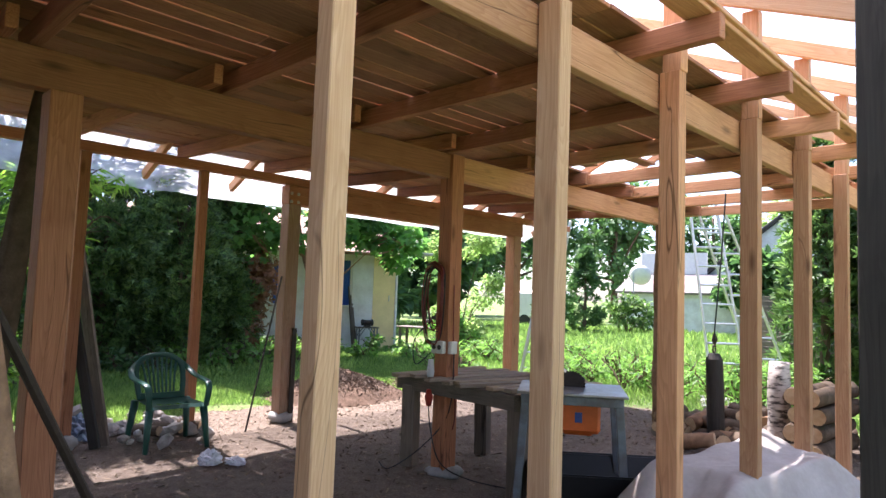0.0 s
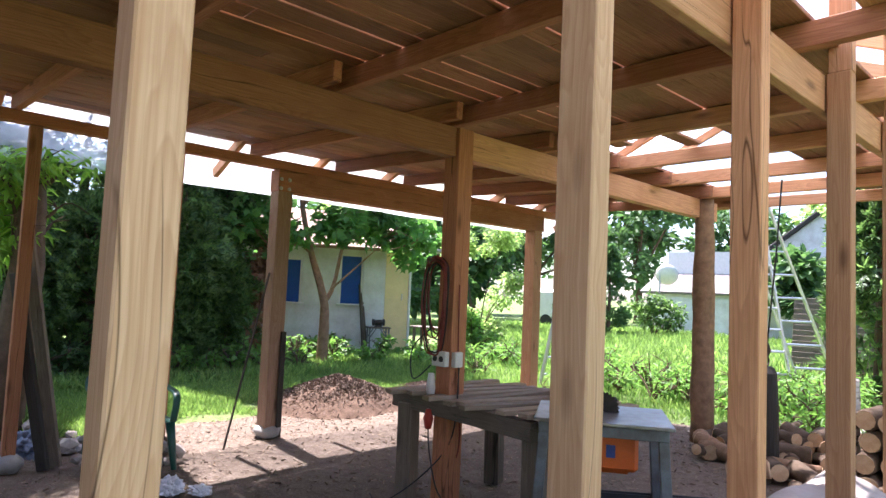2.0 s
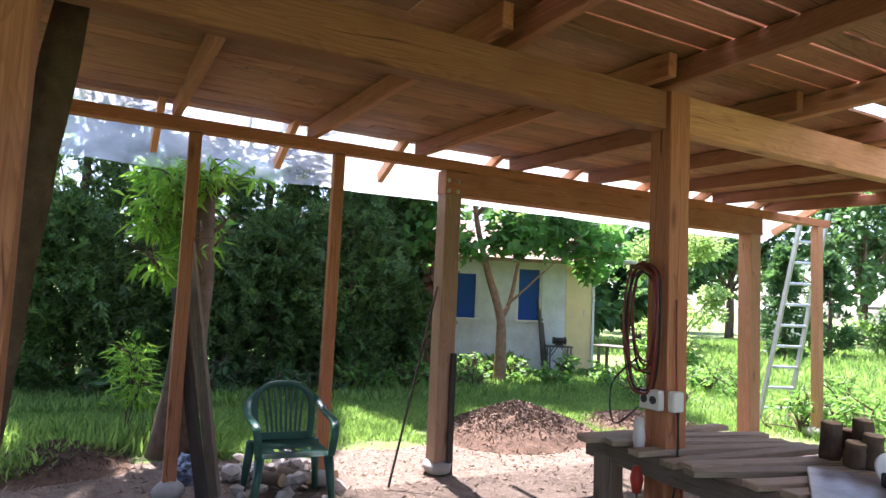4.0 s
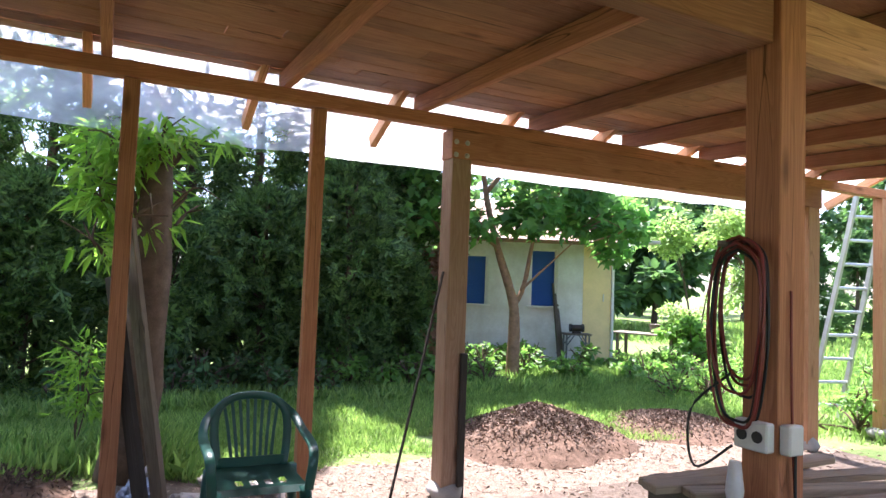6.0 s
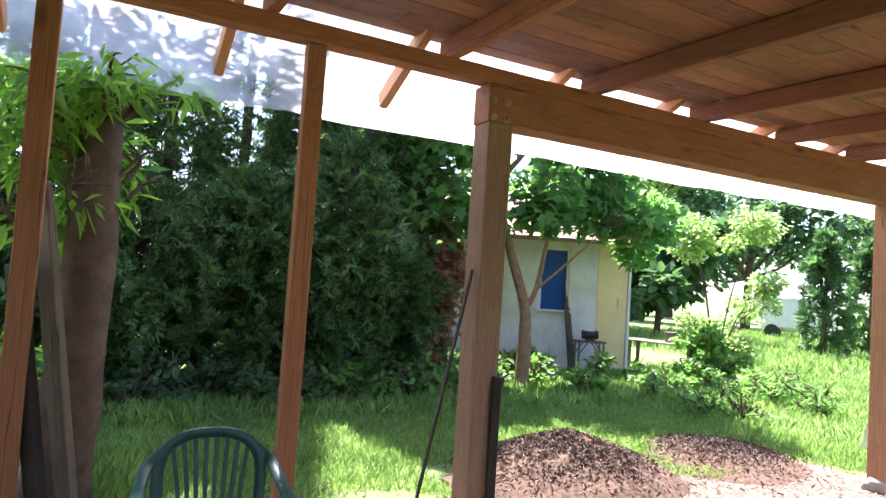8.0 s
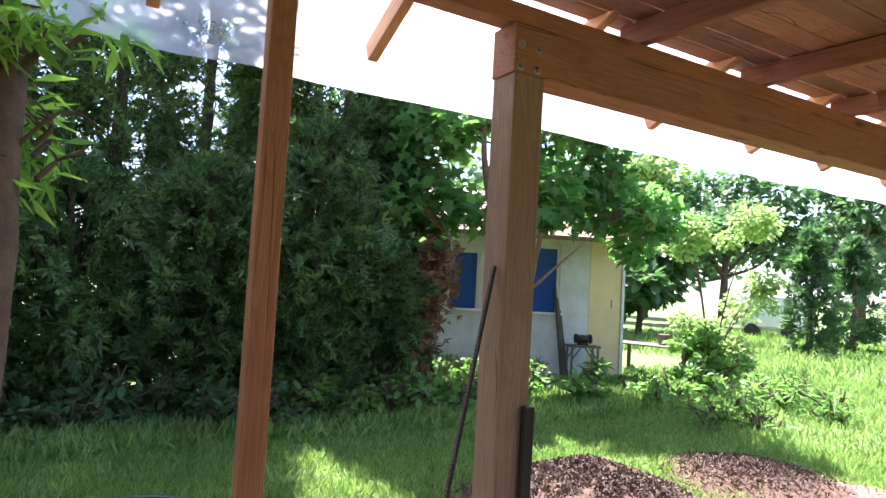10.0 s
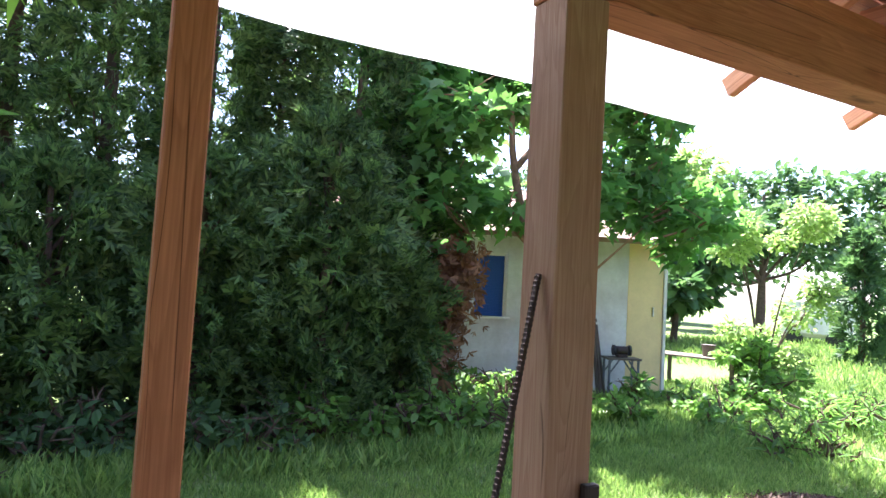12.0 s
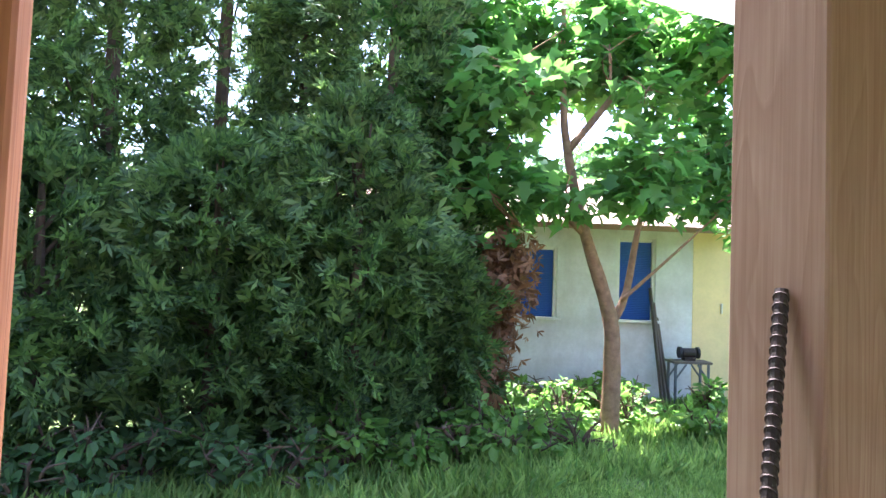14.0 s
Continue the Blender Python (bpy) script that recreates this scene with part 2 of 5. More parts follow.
# ---- mesh helpers ----
def finish(name, bm, mat, parent=None, label="", smooth=False):
    me = bpy.data.meshes.new(name)
    bm.to_mesh(me)
    bm.free()
    if mat:
        me.materials.append(mat)
    if smooth:
        me.polygons.foreach_set("use_smooth", [True] * len(me.polygons))
    ob = new(name, me)
    if parent:
        ob.parent = parent
    if label:
        ob["label"] = label
    return ob


def part(name, bm, mat, parent, label="", smooth=False):
    return finish(name, bm, mat, parent, label, smooth)


def thing(name, at, label, category, group="", rz=0.0, kind=""):
    e = new(name)
    e.empty_display_size = 0.1
    e.matrix_basis = pose(*at, 0, 0, rz)
    return tagged(e, label, category, group, kind)


def box(bm, sx, sy, sz, m=None, bevel=0.0):
    """Adds a box, its middle at m."""
    m = m or Matrix()
    r = bmesh.ops.create_cube(bm, size=1.0, matrix=m @ Matrix.Diagonal((sx, sy, sz, 1)))
    if bevel:
        es = list({e for v in r["verts"] for e in v.link_edges})
        bmesh.ops.bevel(bm, geom=es, offset=bevel, segments=1, affect="EDGES")
    return bm


def boxes(*items, bevel=0.003):
    bm = bmesh.new()
    for (x, y, z), (sx, sy, sz) in items:
        box(bm, sx, sy, sz, Matrix.Translation((x, y, z)), bevel)
    return bm


def along(p0, p1, side=(1, 0, 0)):
    """A pose in the middle of p0 p1 whose z runs from p0 to p1 and whose x lies near side."""
    p0, p1 = Vector(p0), Vector(p1)
    z = (p1 - p0).normalized()
    y = z.cross(Vector(side)).normalized()
    x = y.cross(z)
    m = Matrix((x, y, z)).transposed().to_4x4()
    m.translation = (p0 + p1) / 2
    return m


def timber_bm(w, d, length, seed, bevel=0.004, segs=6, bow=0.003):
    """A sawn timber along z with broken edges and a slight bow."""
    rs = random.Random(seed)
    bm = bmesh.new()
    box(bm, w, d, length)
    long_edges = [e for e in bm.edges if abs(e.verts[0].co.z - e.verts[1].co.z) > length * 0.5]
    bmesh.ops.subdivide_edges(bm, edges=long_edges, cuts=segs)
    es = [e for e in bm.edges if len(e.link_faces) == 2 and e.calc_face_angle() > 1.0]
    bmesh.ops.bevel(bm, geom=es, offset=bevel, segments=1, affect="EDGES")
    ph, ax, ay = rs.uniform(0, 6), rs.uniform(-bow, bow), rs.uniform(-bow, bow)
    for v in bm.verts:
        k = v.co.z / max(length, 0.01)
        v.co.x += ax * math.cos(3.1 * k) + 0.0012 * noise.noise((v.co.z * 2.3 + ph, v.co.y * 9, seed))
        v.co.y += ay * math.cos(3.1 * k + ph) + 0.0012 * noise.noise((v.co.z * 2.1 - ph, v.co.x * 9, seed + 5))
    return bm


def timber(name, p0, p1, w, d, mat, label="", category="", group="", side=(1, 0, 0), parent=None, kind="", bevel=0.004):
    length = (Vector(p1) - Vector(p0)).length
    ob = finish(name, timber_bm(w, d, length, int(1000 * (p0[0] + 7 * p0[1] + 3 * p1[2])) % 9973, bevel), mat, parent)
    ob.matrix_basis = along(p0, p1, side)
    if category:
        tagged(ob, label, category, group, kind)
    return ob


def tube_bm(pts, radii, seg=8, wob=0.0, seed=0):
    """A round bar through points, with its ends closed."""
    bm = bmesh.new()
    pts = [Vector(p) for p in pts]
    if not hasattr(radii, "__len__"):
        radii = [radii] * len(pts)
    rings, ref = [], Vector((0.31, 0.17, 0.93))
    for i, p in enumerate(pts):
        d = (pts[min(i + 1, len(pts) - 1)] - pts[max(i - 1, 0)]).normalized()
        a = d.cross(ref)
        a = (a if a.length > 0.1 else d.cross(Vector((1, 0, 0)))).normalized()
        c = d.cross(a)
        ring = []
        for k in range(seg):
            t = 2 * math.pi * k / seg
            q = a * math.cos(t) + c * math.sin(t)
            r = radii[i] * (1 + wob * noise.noise(Vector((q.x * 2 + seed, q.y * 2, i * 0.7 + q.z))))
            ring.append(bm.verts.new(p + q * r))
        rings.append(ring)
    for r0, r1 in zip(rings, rings[1:]):
        for k in range(seg):
            bm.faces.new((r0[k], r0[(k + 1) % seg], r1[(k + 1) % seg], r1[k]))
    bm.faces.new(rings[0][::-1])
    bm.faces.new(rings[-1])
    return bm


def mesh_np(name, verts, faces, mat, parent=None, smooth=False):
    """A mesh from arrays: verts (n, 3), faces (m, k)."""
    me = bpy.data.meshes.new(name)
    n, (m, k) = len(verts), faces.shape
    me.vertices.add(n)
    me.vertices.foreach_set("co", np.ascontiguousarray(verts, dtype=np.float32).ravel())
    me.loops.add(m * k)
    me.loops.foreach_set("vertex_index", faces.ravel().astype(np.int32))
    me.polygons.add(m)
    me.polygons.foreach_set("loop_start", np.arange(0, m * k, k, dtype=np.int32))
    me.polygons.foreach_set("loop_total", np.full(m, k, dtype=np.int32))
    if smooth:
        me.polygons.foreach_set("use_smooth", np.ones(m, dtype=bool))
    me.update(calc_edges=True)
    me.materials.append(mat)
    ob = new(name, me)
    if parent:
        ob.parent = parent
    return ob


def unit(v):
    return v / np.maximum(np.linalg.norm(v, axis=1, keepdims=True), 1e-9)


def leaves(name, at, way, size, shape, mat, rng, parent=None, up=None, flat=0.0):
    """Leaves at points: way is where each tip points, shape an outline (along, across, out) ending in equal polygons."""
    n = len(at)
    way = unit(way)
    ref = rng.normal(size=(n, 3)) if up is None else up + 0.5 * rng.normal(size=(n, 3))
    if flat:
        ref[:, 2] += flat
    side = unit(np.cross(way, ref))
    nrm = np.cross(side, way)
    outline, polys = shape
    o = np.array(outline)
    s = np.asarray(size).reshape(-1, 1, 1) if hasattr(size, "__len__") else size
    v = at[:, None, :] + s * (way[:, None, :] * o[None, :, 0:1] + side[:, None, :] * o[None, :, 1:2] + nrm[:, None, :] * o[None, :, 2:3])
    f = (np.array(polys)[None] + (np.arange(n) * len(o))[:, None, None]).reshape(-1, len(polys[0]))
    return mesh_np(name, v.reshape(-1, 3), f, mat, parent)


# leaf outlines
LANCE = ([(0, 0, 0), (0.4, 0.11, 0.05), (1, 0, -0.08), (0.4, -0.11, 0.05)], [(0, 1, 2), (0, 2, 3)])
OVAL = ([(0, 0, 0), (0.35, 0.28, 0.07), (0.75, 0.22, 0.03), (1, 0, -0.08), (0.75, -0.22, 0.03), (0.35, -0.28, 0.07)], [(0, 1, 2, 3), (0, 3, 4, 5)])
LOBED = ([(0, 0, 0), (0.05, 0.30, 0.0), (0.30, 0.22, 0.04), (0.42, 0.55, -0.06), (0.60, 0.20, 0.03), (1.0, 0.0, -0.1),
          (0.60, -0.20, 0.03), (0.42, -0.55, -0.06), (0.30, -0.22, 0.04), (0.05, -0.30, 0.0)],
         [(0, 1, 2), (2, 3, 4), (0, 2, 4), (0, 4, 5), (0, 5, 6), (0, 6, 8), (6, 7, 8), (0, 8, 9)])
SPRAY = ([(0, 0, 0), (0.5, 0.10, 0.02), (1, 0, -0.1), (0.5, -0.10, 0.02),
          (0.12, 0.02, 0), (0.42, 0.44, 0.03), (0.72, 0.52, -0.08), (0.46, 0.16, 0.0),
          (0.12, -0.02, 0), (0.42, -0.44, 0.03), (0.72, -0.52, -0.08), (0.46, -0.16, 0.0)],
         [(0, 1, 2, 3), (4, 7, 6, 5), (8, 9, 10, 11)])


# ---- ground ----
def ground_height(x, y):
    return 0.03 * noise.noise(Vector((x * 0.5, y * 0.5, 3.0))) + 0.012 * noise.noise(Vector((x * 2.5, y * 2.5, 7.0))) - 0.015


def build_ground():
    xs = np.concatenate([np.linspace(-900, -60, 8), np.linspace(-45, -14, 14), np.linspace(-12.5, 3, 90), np.linspace(6, 45, 10), np.linspace(80, 900, 6)])
    ys = np.concatenate([np.linspace(-900, -40, 7), np.linspace(-25, -4, 8), np.linspace(-3, 12, 90), np.linspace(13.5, 50, 16), np.linspace(80, 900, 7)])
    v = np.array([(x, y, ground_height(x, y)) for y in ys for x in xs])
    nx, ny = len(xs), len(ys)
    i, j = np.meshgrid(np.arange(nx - 1), np.arange(ny - 1))
    a = (j * nx + i).ravel()
    ob = mesh_np("ground", v, np.stack([a, a + 1, a + nx + 1, a + nx], 1), GROUND, smooth=True)
    return tagged(ob, "trodden brown soil giving way to sunlit grass", "ground", kind="structure")


build_ground()

# ---- the open shed: posts, beams, joists, deck, roof ----
FRONT_X, MID_X, EAVE_X = -1.17, -3.42, -5.95
FRONT_Y = [0.855, 1.88, 2.91, 4.0, 5.06, 6.17, 7.16, 8.3, 9.4]
for i, y in enumerate(FRONT_Y):
    timber("post", (FRONT_X, y, -0.02), (FRONT_X, y, 2.57), 0.072 if i == 0 else 0.105, 0.078, PINE_PALE if i in (0, 1) else PINE, "pale pine post in the open front row", "post", "front row of posts")
    if i > 1:
        timber("stud", (FRONT_X, y + 0.02, 2.575), (FRONT_X, y + 0.02, 3.27), 0.1, 0.08, PINE, "short pine stud carrying a rafter", "stud", "attic studs")
for y0, y1 in ((-1.3, 1.88), (1.88, 5.06), (5.06, 9.5)):
    timber("beam", (FRONT_X - 0.085, y0 + 0.003, 2.48), (FRONT_X - 0.085, y1 - 0.003, 2.48), 0.05, 0.18, PINE, "long pine beam along the front posts", "beam", "front beams", side=(1, 0, 0))

timber("post", (MID_X, 0.785, 0.0), (MID_X, 0.785, 2.37), 0.155, 0.15, PINE_RED, "thick reddish post under the middle beam", "post", "middle posts")
C_POST = timber("post", (MID_X, 3.675, 0.02), (MID_X, 3.675, 2.57), 0.14, 0.14, PINE_RED, "reddish post with cables hung on it", "post", "middle posts")
timber("beam", (MID_X, -1.3, 2.47), (MID_X, 3.602, 2.47), 0.09, 0.20, PINE_RED, "heavy middle beam with shakes", "beam", "middle beams")
timber("beam", (MID_X, 3.748, 2.47), (MID_X, 7.75, 2.47), 0.09, 0.20, PINE, "heavy middle beam with shakes", "beam", "middle beams")
for y in (1.635, 2.72):
    timber("post", (EAVE_X, y, 0.03), (EAVE_X, y, 2.568), 0.07, 0.088, PINE_RED, "slim reddish eaves post", "post", "eaves posts")
timber("post", (EAVE_X, 3.745, 0.06), (EAVE_X, 3.745, 2.358), 0.154, 0.154, WEATHERED, "thick cracked eaves post on a stone footing", "post", "eaves posts")
timber("post", (EAVE_X, 7.72, 0.06), (EAVE_X, 7.72, 2.358), 0.17, 0.17, PINE, "thick eaves post on a stone footing", "post", "eaves posts")
timber("post", (EAVE_X, 9.0, 0.06), (EAVE_X, 9.0, 2.568), 0.10, 0.10, PINE, "slim eaves post on a block", "post", "eaves posts")
timber("plate", (EAVE_X, -1.3, 2.618), (EAVE_X, 9.2, 2.618), 0.10, 0.09, PINE_RED, "long thin eaves plate", "beam", side=(1, 0, 0))
timber("beam", (EAVE_X, 3.66, 2.464), (EAVE_X, 7.85, 2.464), 0.158, 0.21, PINE_RED, "heavy cracked eaves beam bolted to the post", "beam", side=(1, 0, 0))
for dy, dz in ((-0.03, 0.03), (0.05, 0.03), (-0.03, 0.12), (0.05, 0.12)):
    bm = bmesh.new()
    bmesh.ops.create_cone(bm, segments=6, radius1=0.013, radius2=0.011, depth=0.014, cap_ends=True)
    bmesh.ops.create_cone(bm, segments=14, radius1=0.019, radius2=0.019, depth=0.004, cap_ends=True, matrix=Matrix.Translation((0, 0, -0.007)))
    bo = finish("bolt", bm, ZINC)
    bo.matrix_basis = pose(EAVE_X + 0.087, 3.725 + 1.1 * dy, 2.355 + dz, 0, 90, 0)
    tagged(bo, "zinc bolt and washer in the beam", "bolt", "beam bolts")

JOIST_Y = [-0.45, 0.5, 1.5, 2.5, 3.45, 4.43, 5.38, 6.3, 7.2, 8.1]
for y in JOIST_Y:
    timber("joist", (-6.03, y, 2.722), (-3.2, y, 2.627), 0.055, 0.115, PINE_RED, "deck joist over the eaves plate", "joist", "deck joists", side=(0, 1, 0))
    timber("joist", (-3.62, y + 0.14, 2.632), (-0.82, y + 0.14, 2.632), 0.06, 0.115, PINE_RED if y < 4 else PINE, "deck joist whose end juts past the front beam", "joist", "deck joists", side=(0, 1, 0))
for x, z, y0, y1 in ((-0.92, 2.704, 0.3, 5.7), (-0.905, 2.731, 0.9, 4.9)):
    timber("plank", (x, y0, z), (x, y1, z), 0.13, 0.026, PINE, "walkway plank on the joist ends", "plank", "walkway planks", side=(1, 0, 0))


def build_deck():
    """The boards of the deck, laid along the shed; gaps let the light through."""
    rs = random.Random(4)
    bm = bmesh.new()
    x = -6.08
    while x < -1.24:
        w = rs.uniform(0.115, 0.165)
        wide_gap = -3.3 < x < -1.7
        gap = rs.choice((0.003, 0.004, 0.010, 0.016)) if wide_gap else rs.choice((0.001, 0.001, 0.002, 0.004))
        if x < -5.8:
            gap = 0.012
        y = -1.35 + rs.uniform(0, 0.8)
        end = 8.2 if x < -3.35 else (5.1 + rs.uniform(-0.5, 0.4) if x < -2.1 else 8.2)
        while y < end - 0.4:
            ln = min(rs.uniform(2.6, 4.1), end - y)
            z = 2.704 + 0.0345 * max(0.0, -3.42 - x - w / 2) + rs.uniform(0, 0.006)
            tilt = rs.uniform(-0.6, 0.6) + (2.0 if x < -3.42 else 0.0)
            if not (x > -2.1 and y > 5 and rs.random() < 0.25):
                box(bm, w, ln - 0.006, 0.022, pose(x + w / 2, y + ln / 2, z, 0, tilt, rs.uniform(-0.12, 0.12)), 0.0025)
            y += ln
        x += w + gap
    return tagged(finish("ceiling", bm, DECK), "rough board deck with light in its gaps", "ceiling", kind="structure")


build_deck()

RIDGE = Vector((-3.13, 0, 4.16))
for y in (-0.5, 0.45, 1.40, 2.37, 3.32, 4.27, 5.2, 6.2, 7.1, 8.05, 9.0):
    timber("rafter", (-6.55, y, 2.54), (RIDGE.x + 0.03, y, 4.16), 0.05, 0.10, PINE, "rafter with its tail past the eaves", "rafter", "rafters", side=(0, 1, 0))
for y in [-1.0, -0.15] + FRONT_Y:
    timber("rafter", (0.55, y - 0.06, 2.60), (RIDGE.x - 0.03, y - 0.06, 4.17), 0.05, 0.11, PINE_PALE, "front rafter under the roof sheeting", "rafter", "rafters", side=(0, 1, 0))


def build_sheet(x0, z0, x1, z1, y0, y1, seed):
    nx, ny = 26, 60
    v = []
    for j in range(ny):
        for i in range(nx):
            k, y = i / (nx - 1), y0 + (y1 - y0) * j / (ny - 1)
            x = x0 + (x1 - x0) * k
            v.append((x, y, z0 + (z1 - z0) * k + 0.02 * noise.noise((x * 2, y * 1.7, seed)) - 0.02 * math.sin(math.pi * (y % 0.95) / 0.95)))
    i, j = np.meshgrid(np.arange(nx - 1), np.arange(ny - 1))
    a = (j * nx + i).ravel()
    ob = mesh_np("roof_sheeting", np.array(v), np.stack([a, a + 1, a + nx + 1, a + nx], 1), SHEET, smooth=True)
    return tagged(ob, "milky plastic sheeting stretched over the rafters", "roof", kind="structure")


build_sheet(-6.85, 2.46, RIDGE.x, 4.24, -1.2, 9.2, 1.0)
build_sheet(0.62, 2.65, RIDGE.x + 0.02, 4.25, -1.2, 9.2, 8.0)

# trunk used as a post
bm = tube_bm([(0, 0, k * 0.26) for k in range(11)], [0.125 - 0.003 * k for k in range(11)], 14, 0.25, 3)
tr_ob = finish("trunk_post", bm, TRUNKBARK, smooth=True)
tr_ob.location = (-3.36, 7.4, -0.03)
tagged(tr_ob, "knotty peeled tree trunk used as a post", "post")

# unseen board wall, added across the near end to darken the deck
bm = bmesh.new()
rs = random.Random(9)
for k in range(44):
    box(bm, 0.155, 0.025, 2.9, pose(-6.0 + 0.16 * k, -1.42, 1.45, rs.uniform(-0.2, 0.2), rs.uniform(-0.2, 0.2), 0), 0.003)
tagged(finish("wall_south", bm, DARKWOOD), "unseen dark board wall added to shade the shed's end", "wall", kind="structure")


# ---- things under the roof ----
def curve_pts(pts, n=6):
    """Points of a smooth line through pts."""
    pts = [Vector(p) for p in pts]
    out = []
    for i in range(len(pts) - 1):
        p0, p1, p2, p3 = pts[max(i - 1, 0)], pts[i], pts[i + 1], pts[min(i + 2, len(pts) - 1)]
        for k in range(n):
            t = k / n
            out.append(0.5 * ((2 * p1) + (p2 - p0) * t + (2 * p0 - 5 * p1 + 4 * p2 - p3) * t * t + (3 * p1 - p0 - 3 * p2 + p3) * t ** 3))
    return out + [pts[-1]]


def band_bm(pts, across, w, t):
    """A band through pts, w wide along across and t thick."""
    bm = bmesh.new()
    pts = [Vector(p) for p in pts]
    rows = []
    for i, p in enumerate(pts):
        d = (pts[min(i + 1, len(pts) - 1)] - pts[max(i - 1, 0)]).normalized()
        a = across(i / (len(pts) - 1)).normalized()
        a = (a - d * a.dot(d)).normalized()
        n = d.cross(a)
        rows.append([bm.verts.new(p + a * sx * w / 2 + n * sy * t / 2) for sx, sy in ((-1, -0.6), (-0.8, -1), (0.8, -1), (1, -0.6), (1, 0.6), (0.8, 1), (-0.8, 1), (-1, 0.6))])
    for r0, r1 in zip(rows, rows[1:]):
        for k in range(8):
            bm.faces.new((r0[k], r0[(k + 1) % 8], r1[(k + 1) % 8], r1[k]))
    bm.faces.new(rows[0][::-1])
    bm.faces.new(rows[-1])
    bmesh.ops.recalc_face_normals(bm, faces=bm.faces)
    return bm


def garden_chair(at, rz):
    ch = thing("garden_chair", at, "dark green moulded plastic garden armchair on bare soil", "chair", rz=rz)
    bm = bmesh.new()
    n = 13
    grid = [[bm.verts.new((-0.22 + 0.46 * i / (n - 1), (0.225 + 0.02 * i / (n - 1)) * (2 * j / (n - 1) - 1) ,
                           0.425 - 0.022 * math.sin(math.pi * j / (n - 1)) * math.sin(math.pi * min(1, i / (n - 1) * 1.1)) - (0.03 if i == n - 1 else 0))) for j in range(n)] for i in range(n)]
    for i in range(n - 1):
        for j in range(n - 1):
            if (j in (3, 5, 7, 9)) and 6 <= i <= 8:
                continue
            bm.faces.new((grid[i][j], grid[i + 1][j], grid[i + 1][j + 1], grid[i][j + 1]))
    r = bmesh.ops.solidify(bm, geom=bm.faces[:], thickness=0.02)
    part("seat", bm, GREEN_PLASTIC, ch, smooth=False)
    for sx, sy in ((1, 1), (1, -1), (-1, 1), (-1, -1)):
        x0, y0 = 0.21 * sx - (0.0 if sx > 0 else 0.0), 0.235 * sy
        bm = tube_bm([(x0, y0, 0.42), (x0 + 0.03 * sx, y0 + 0.02 * sy, 0.2), (x0 + 0.06 * sx, y0 + 0.035 * sy, 0.0)], [0.036, 0.030, 0.022], 8)
        part("leg", bm, GREEN_PLASTIC, ch, smooth=True)
    # arched frame of the back, and the arms that run on from it down to the front legs
    arch = curve_pts([(-0.22, -0.19, 0.42), (-0.28, -0.215, 0.62), (-0.325, -0.20, 0.76), (-0.345, -0.12, 0.835), (-0.35, 0.0, 0.855),
                      (-0.345, 0.12, 0.835), (-0.325, 0.20, 0.76), (-0.28, 0.215, 0.62), (-0.22, 0.19, 0.42)], 5)
    part("back_frame", band_bm(arch, lambda k: Vector((0.15, -math.cos(math.pi * k), math.sin(math.pi * k))), 0.05, 0.026), GREEN_PLASTIC, ch, smooth=True)
    part("lower_rail", band_bm([(-0.225, -0.19, 0.455), (-0.235, 0, 0.452), (-0.225, 0.19, 0.455)], lambda k: Vector((0, 0, 1)), 0.06, 0.02), GREEN_PLASTIC, ch)
    for k in range(8):
        u = (k - 3.5) / 3.5
        p = curve_pts([(-0.232, 0.115 * u, 0.46), (-0.29, 0.135 * u, 0.64), (-0.342, 0.16 * u, 0.83 - 0.035 * u * u)], 4)
        part("slat", band_bm(p, lambda t: Vector((0, 1, 0)), 0.019, 0.011), GREEN_PLASTIC, ch)
    for s in (1, -1):
        arm = curve_pts([(-0.335, 0.17 * s, 0.80), (-0.30, 0.255 * s, 0.72), (-0.16, 0.285 * s, 0.655), (0.05, 0.285 * s, 0.64), (0.20, 0.275 * s, 0.625),
                         (0.25, 0.265 * s, 0.55), (0.235, 0.25 * s, 0.40)], 5)
        part("armrest", band_bm(arm, lambda k: Vector((0.2 * (1 - k), 1, 0.1)), 0.052, 0.022), GREEN_PLASTIC, ch, smooth=True)
    return ch


garden_chair((-5.58, 2.36, 0.0), -4).scale = (0.97, 0.97, 0.9)


def rock_bm(r, seed, sub=2, flat=0.7):
    bm = bmesh.new()
    bmesh.ops.create_icosphere(bm, subdivisions=sub, radius=r)
    for v in bm.verts:
        k = 1 + 0.35 * noise.noise(v.co * (1.6 / r) + Vector((seed * 3.7, 0, 0))) + 0.12 * noise.noise(v.co * (5 / r) + Vector((0, seed, 0)))
        v.co = Vector((v.co.x * k, v.co.y * k * 0.85, v.co.z * k * flat))
    return bm


rs = random.Random(11)
for x, y, r in ((EAVE_X, 3.745, 0.15), (EAVE_X, 7.72, 0.15), (EAVE_X, 9.0, 0.13), (EAVE_X, 1.635, 0.13), (EAVE_X, 2.72, 0.13)):
    st = finish("footing_stone", rock_bm(r, x + y, 2, 0.55), CONCRETE, smooth=True)
    st.location = (x, y, 0.045)
    tagged(st, "pale footing stone under an eaves post", "stone", "footing stones")
for i in range(46):
    r = rs.uniform(0.035, 0.10)
    st = finish("rubble_stone", rock_bm(r, i, 1, 0.6), STONE)
    st.matrix_basis = pose(rs.gauss(-6.25, 0.25), rs.uniform(1.85, 2.75), r * 0.35 + max(0, rs.gauss(0.02, 0.04)), rs.uniform(0, 40), rs.uniform(0, 40), rs.uniform(0, 360))
    tagged(st, "broken pale stone in a rubble heap", "stone", "rubble heap")


